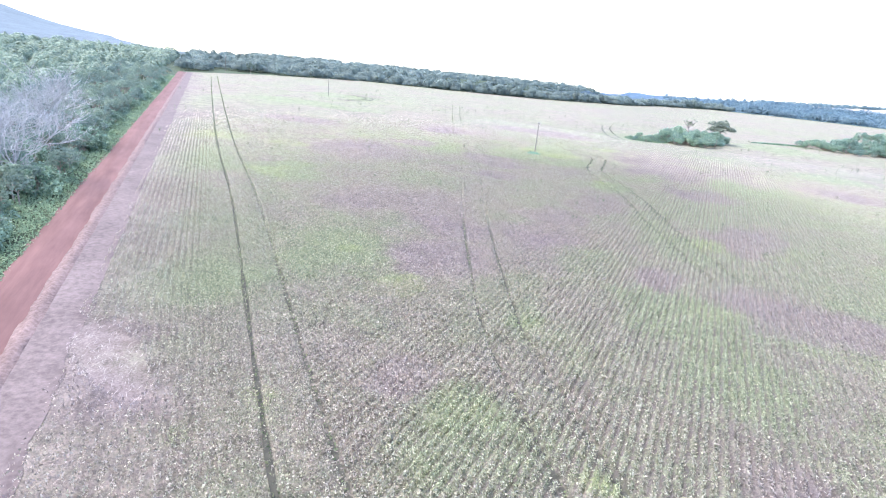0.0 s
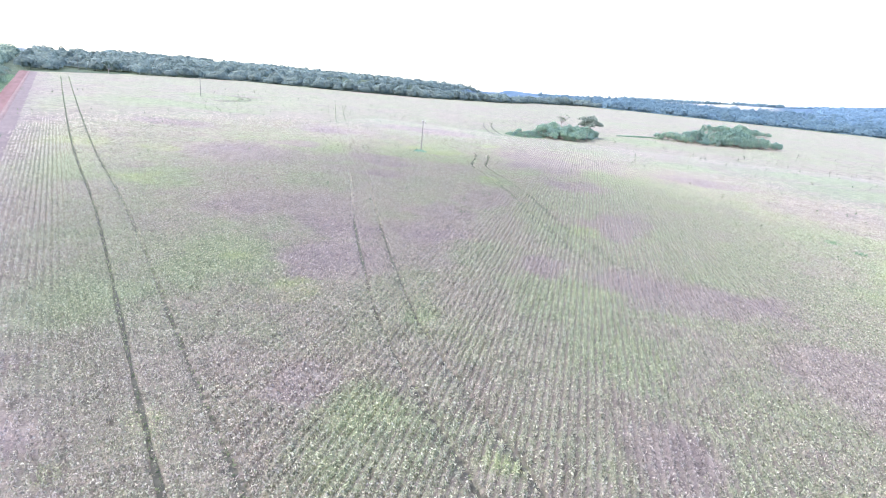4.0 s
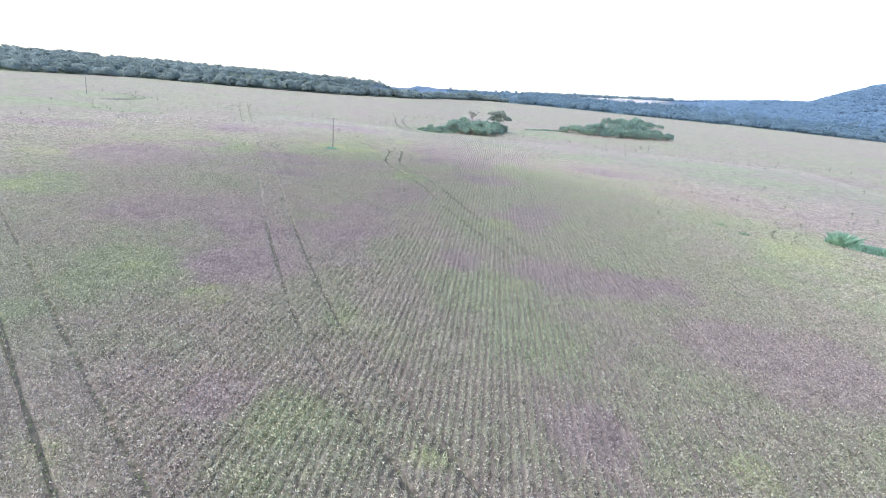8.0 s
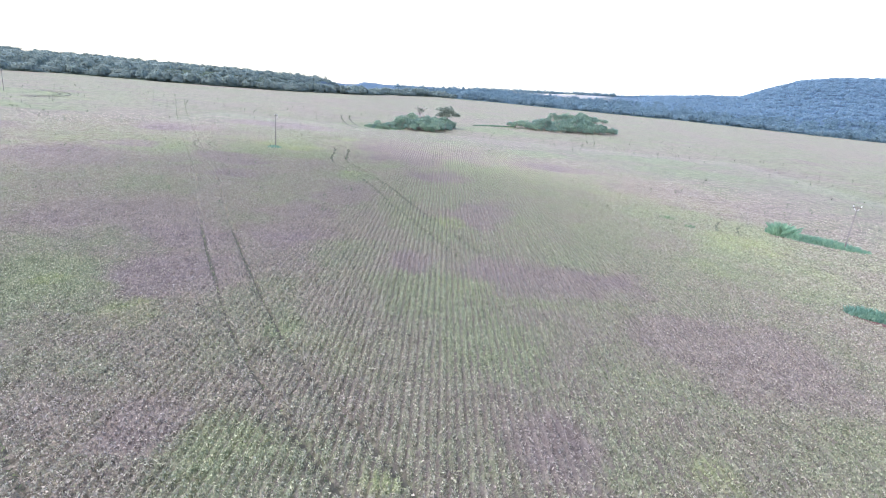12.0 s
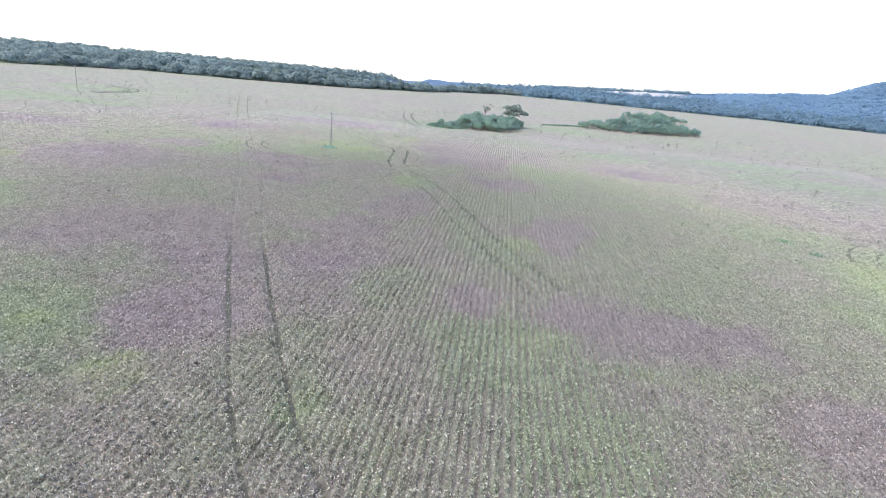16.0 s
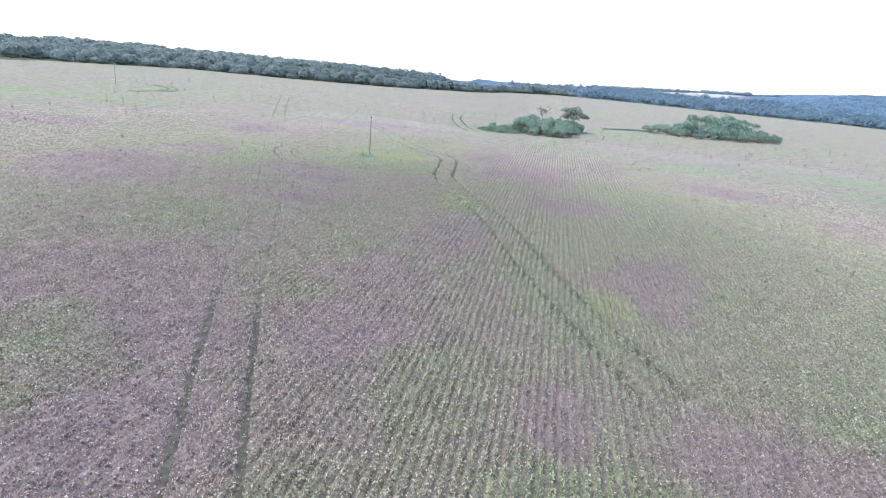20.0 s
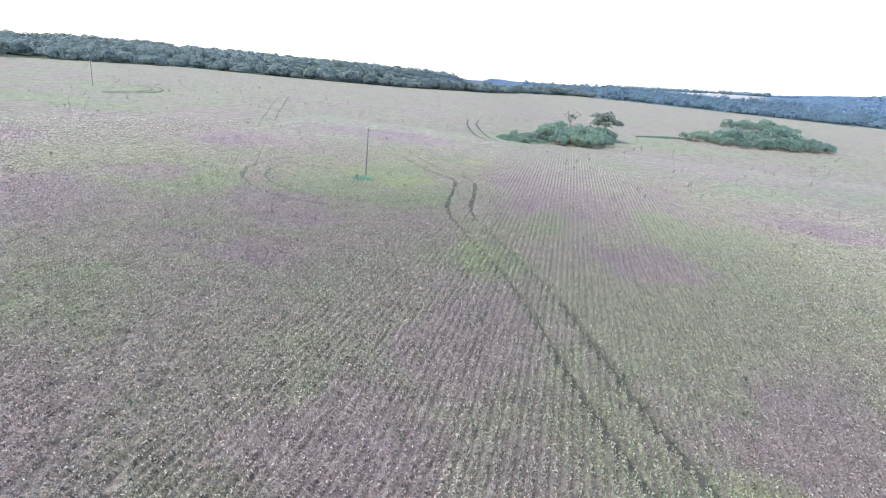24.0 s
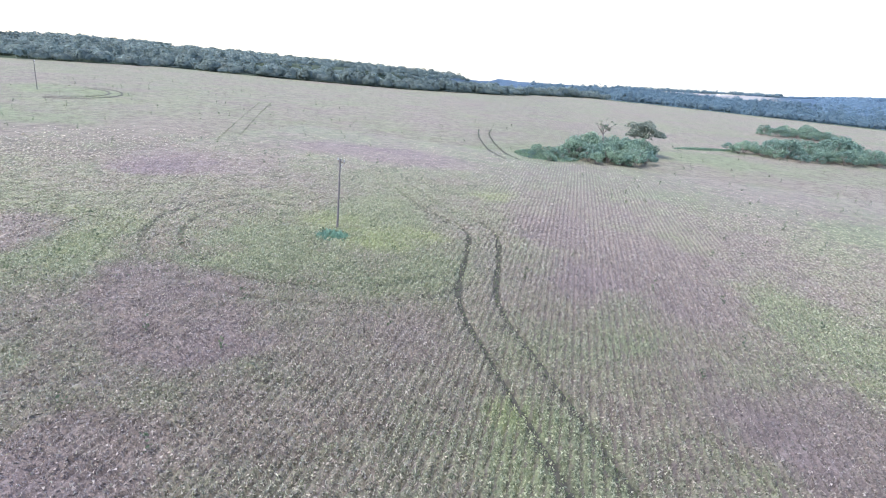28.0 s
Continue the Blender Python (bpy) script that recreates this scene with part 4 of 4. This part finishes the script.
def track_weeds():
    g = np.random.default_rng(12)
    pts = []
    for k, w in enumerate(WHEELS):
        per = (8, 4, 13, 7, 4, 8, 6)[k // 2]
        for a, d in zip(w[:-1], np.diff(w, axis=0)):
            t = g.random((per, 1))
            pts.append(a + d * t + g.normal(size=(per, 2)) * GAP[k // 2] * 0.6)
    p = np.concatenate(pts)
    pos = np.column_stack([p, SOIL + 0.08 + 0.16 * g.random(len(p))])
    v, f = leaf_quads(pos, 0.15 * g.uniform(0.5, 1.4, len(p)), np.array([0, 0, 0.8]), 0.5, g)
    tagged(new("track_weeds", np_mesh("track_weeds", v, f, WEED)), "low dark green weeds growing in the wheel tracks", "weeds", kind="stuff")


track_weeds()


def straw_litter():
    g = np.random.default_rng(14)
    n = 170
    r, b = np.sqrt(g.random(n)), g.random(n) * 2 * math.pi
    u, w = 5.0 * r * np.cos(b), 1.7 * r * np.sin(b)
    x, y = -25.0 + 0.927 * u + 0.375 * w, 15.7 - 0.375 * u + 0.927 * w
    a = radians(128) + g.normal(size=n) * 0.4
    l, h = g.uniform(0.12, 0.36, n), 0.009
    dx, dy = np.cos(a) * l, np.sin(a) * l
    z = SOIL + 0.08 + 0.12 * g.random(n) ** 2
    v = np.stack([np.stack([x - dx, y - dy, z - 0.02], 1), np.stack([x - dy / l * h, y + dx / l * h, z + 0.02], 1), np.stack([x + dx, y + dy, z], 1), np.stack([x + dy / l * h, y - dx / l * h, z + 0.02], 1)], 1)
    tagged(new("straw_litter", np_mesh("straw_litter", v.reshape(-1, 3), np.arange(4 * n).reshape(n, 4), STRAW)), "bleached straw lying on bare soil beside the road", "straw", kind="stuff")


straw_litter()


def tall_weeds():
    """Single dark weeds that stand over the crop."""
    g = np.random.default_rng(15)
    n = 520
    x, y = g.uniform(-150, 110, n), g.uniform(60, 230, n)
    ok = in_field(x, y)
    x, y = x[ok], y[ok]
    k = np.repeat(np.arange(len(x)), 14)
    tall = g.uniform(0.7, 1.25, len(x))
    pos = np.stack([x[k] + g.normal(size=len(k)) * 0.1, y[k] + g.normal(size=len(k)) * 0.1, SOIL + tall[k] * g.uniform(0.15, 1, len(k))], 1)
    v, f = leaf_quads(pos, 0.2 * g.uniform(0.6, 1.4, len(k)), np.array([0, 0, 0.2]), 0.5, g)
    tagged(new("tall_weeds", np_mesh("tall_weeds", v, f, WEED)), "scattered dark weeds standing above the crop", "weeds", kind="stuff")


tall_weeds()
a = np.linspace(0, 2 * math.pi, 33)[:-1]
rr = 1 + 0.18 * np.sin(3 * a + 1) + 0.1 * np.sin(7 * a)
u, w = 4.0 * rr * np.cos(a), 1.6 * rr * np.sin(a)
ct, st = math.cos(radians(-30)), math.sin(radians(-30))
rim = np.stack([39.6 + ct * u - st * w, 42.6 + st * u + ct * w, np.full(32, SOIL + 0.045)], 1)
v = np.vstack([rim, [(39.6, 42.6, SOIL + 0.12)]])
f = np.array([(i, (i + 1) % 32, 32) for i in range(32)])
tagged(new("bare_earth", np_mesh("bare_earth", v, f, EARTH, smooth=True)), "bare red-brown earth spot in the crop", "bare earth", kind="structure")


# ---- woods beyond: tops of many trees ----
def woods(name, pts, tall, spread, per, mat, label, seed):
    g = np.random.default_rng(seed)
    n = len(pts)
    z = height(pts[:, 0], pts[:, 1])
    t = tall * np.clip(np.hypot(pts[:, 0], pts[:, 1]) / 900, 0.72, 1.2) * 1.25 * (0.55 + 0.85 * g.random(n) ** 2.2) * (0.8 + 0.4 * value_noise(pts[:, 0], pts[:, 1], 40.0, seed))
    sp = spread * g.uniform(0.6, 1.3, n)
    r = np.hypot(pts[:, 0], pts[:, 1])
    leaf = np.clip(0.003 * r, 0.45, spread * 0.36)
    k = np.repeat(np.arange(n), np.clip(1.25 * per * (spread * 0.5 / leaf) ** 1.5, per, 260).astype(int))
    out = g.normal(size=(len(k), 3))
    out /= np.linalg.norm(out, axis=1)[:, None]
    out[:, 2] = np.abs(out[:, 2]) * 1.3 - 0.3
    lump = 0.75 + 0.5 * value_noise(out[:, 0] * 3 + k * 7.1, out[:, 1] * 3 + k * 3.3, 1.0, seed + 3)
    c = np.stack([pts[k, 0], pts[k, 1], z[k] + t[k] * 0.5], 1)
    pos = c + out * np.stack([sp[k] * lump, sp[k] * lump, t[k] * 0.5 * lump], 1)
    v, f = leaf_tris(pos, leaf[k] * g.uniform(0.6, 1.4, len(k)), out * 6 + np.array([0, 0, 2.5]), g)
    # trunks, as slim three-sided shafts
    tr = []
    for a in range(3):
        q = np.array([math.cos(2.1 * a), math.sin(2.1 * a)]) * 0.18
        tr.append(np.stack([pts[:, 0] + q[0], pts[:, 1] + q[1], z - 0.3], 1))
    tr.append(np.stack([pts[:, 0], pts[:, 1], z + t * 0.7], 1))
    tv = np.stack(tr, 1).reshape(-1, 3)
    i = np.arange(n)[:, None] * 4
    tf = np.concatenate([i + np.array([[0, 1, 3]]), i + np.array([[1, 2, 3]]), i + np.array([[2, 0, 3]])])
    v, f = join([(v, f), (tv, tf)])
    tagged(new(name, np_mesh(name, v, f, mat)), label, "woodland", kind="stuff")


g = np.random.default_rng(21)
# slope of the hill left of the road
n = 4600
s, o = g.uniform(-20, 460, n), 12 + g.random(n) ** 1.3 * 430
q = np.stack([-25.5 + ROAD_DIR[0] * s - ROAD_N[0] * o, 11 + ROAD_DIR[1] * s - ROAD_N[1] * o], 1)
near = np.array([np.min(np.hypot(*(np.array(taken[:290]) - p).T)) > 3.2 for p in q])
woods("woodland", q[near], 5.6, 2.9, 60, FOREST, "dense dark green forest rising towards the hill", 31)
# belt along the field's far side
n = 3400
x = g.uniform(-420, 10, n)
d = g.random(n) ** 1.5 * 300
y = np.where(x < -222, g.uniform(180, 420, n), edge_y(x) + 3 + d)
q = np.stack([x, y], 1)
clear = (np.hypot(x + 224, y - 226) > 16) & ((x > -222) | (x < -231))
woods("woodland", q[clear & (road_s(x, y) > -4)], 5.2, 3.2, 66, HAZY_BELT, "green belt of woodland closing the field, greyed in colour for haze", 32)
# woods sinking away behind the belt
n = 2400
az, r = np.radians(g.uniform(-44, -2, n)), g.uniform(480, 1150, n)
x, y = r * np.sin(az), r * np.cos(az)
ok = y > edge_y(x) + 60
woods("woodland", np.stack([x, y], 1)[ok], 4.6, 5.5, 40, HAZY_BELT, "woodland sinking away behind the belt, greyed in colour for haze", 36)
# the valley past the crest
n = 9000
x = g.uniform(-200, 1600, n)
y = edge_y(x) + 25 + g.random(n) ** 1.5 * 1300
r, az = np.hypot(x, y), np.degrees(np.arctan2(x, y))
ok = (az > -5) & (g.random(n) < smooth(-8, 2, az)) & (az < 62) & ((az > 2) | (r > 850)) & (r < np.where(az > 24, 1350, 1560))
woods("woodland", np.stack([x, y], 1)[ok], 6.5, 6.0, 34, HAZY_WOOD, "woodland in the valley past the field, painted blue-green for haze", 33)
# wooded slope of the hill in the east
n = 7000
az, r = g.uniform(13, 62, n), 1300 + 1100 * g.random(n) ** 0.8
ok = (az > 19) | (r > 2300)
az, r = np.radians(az[ok]), r[ok]
woods("woodland", np.stack([r * np.sin(az), r * np.cos(az)], 1), 4.5, 11.0, 12, HAZY_HILL, "trees on the slope of the distant hill, painted blue-green for haze", 35)
# hedge line on the far skyline
az = np.radians(g.uniform(3, 16.5, 420))
r = g.uniform(2290, 2420, 420)
woods("woodland", np.stack([r * np.sin(az), r * np.cos(az)], 1), 8.0, 8.0, 24, HAZY_WOOD, "thin dark tree line along the far skyline", 34)
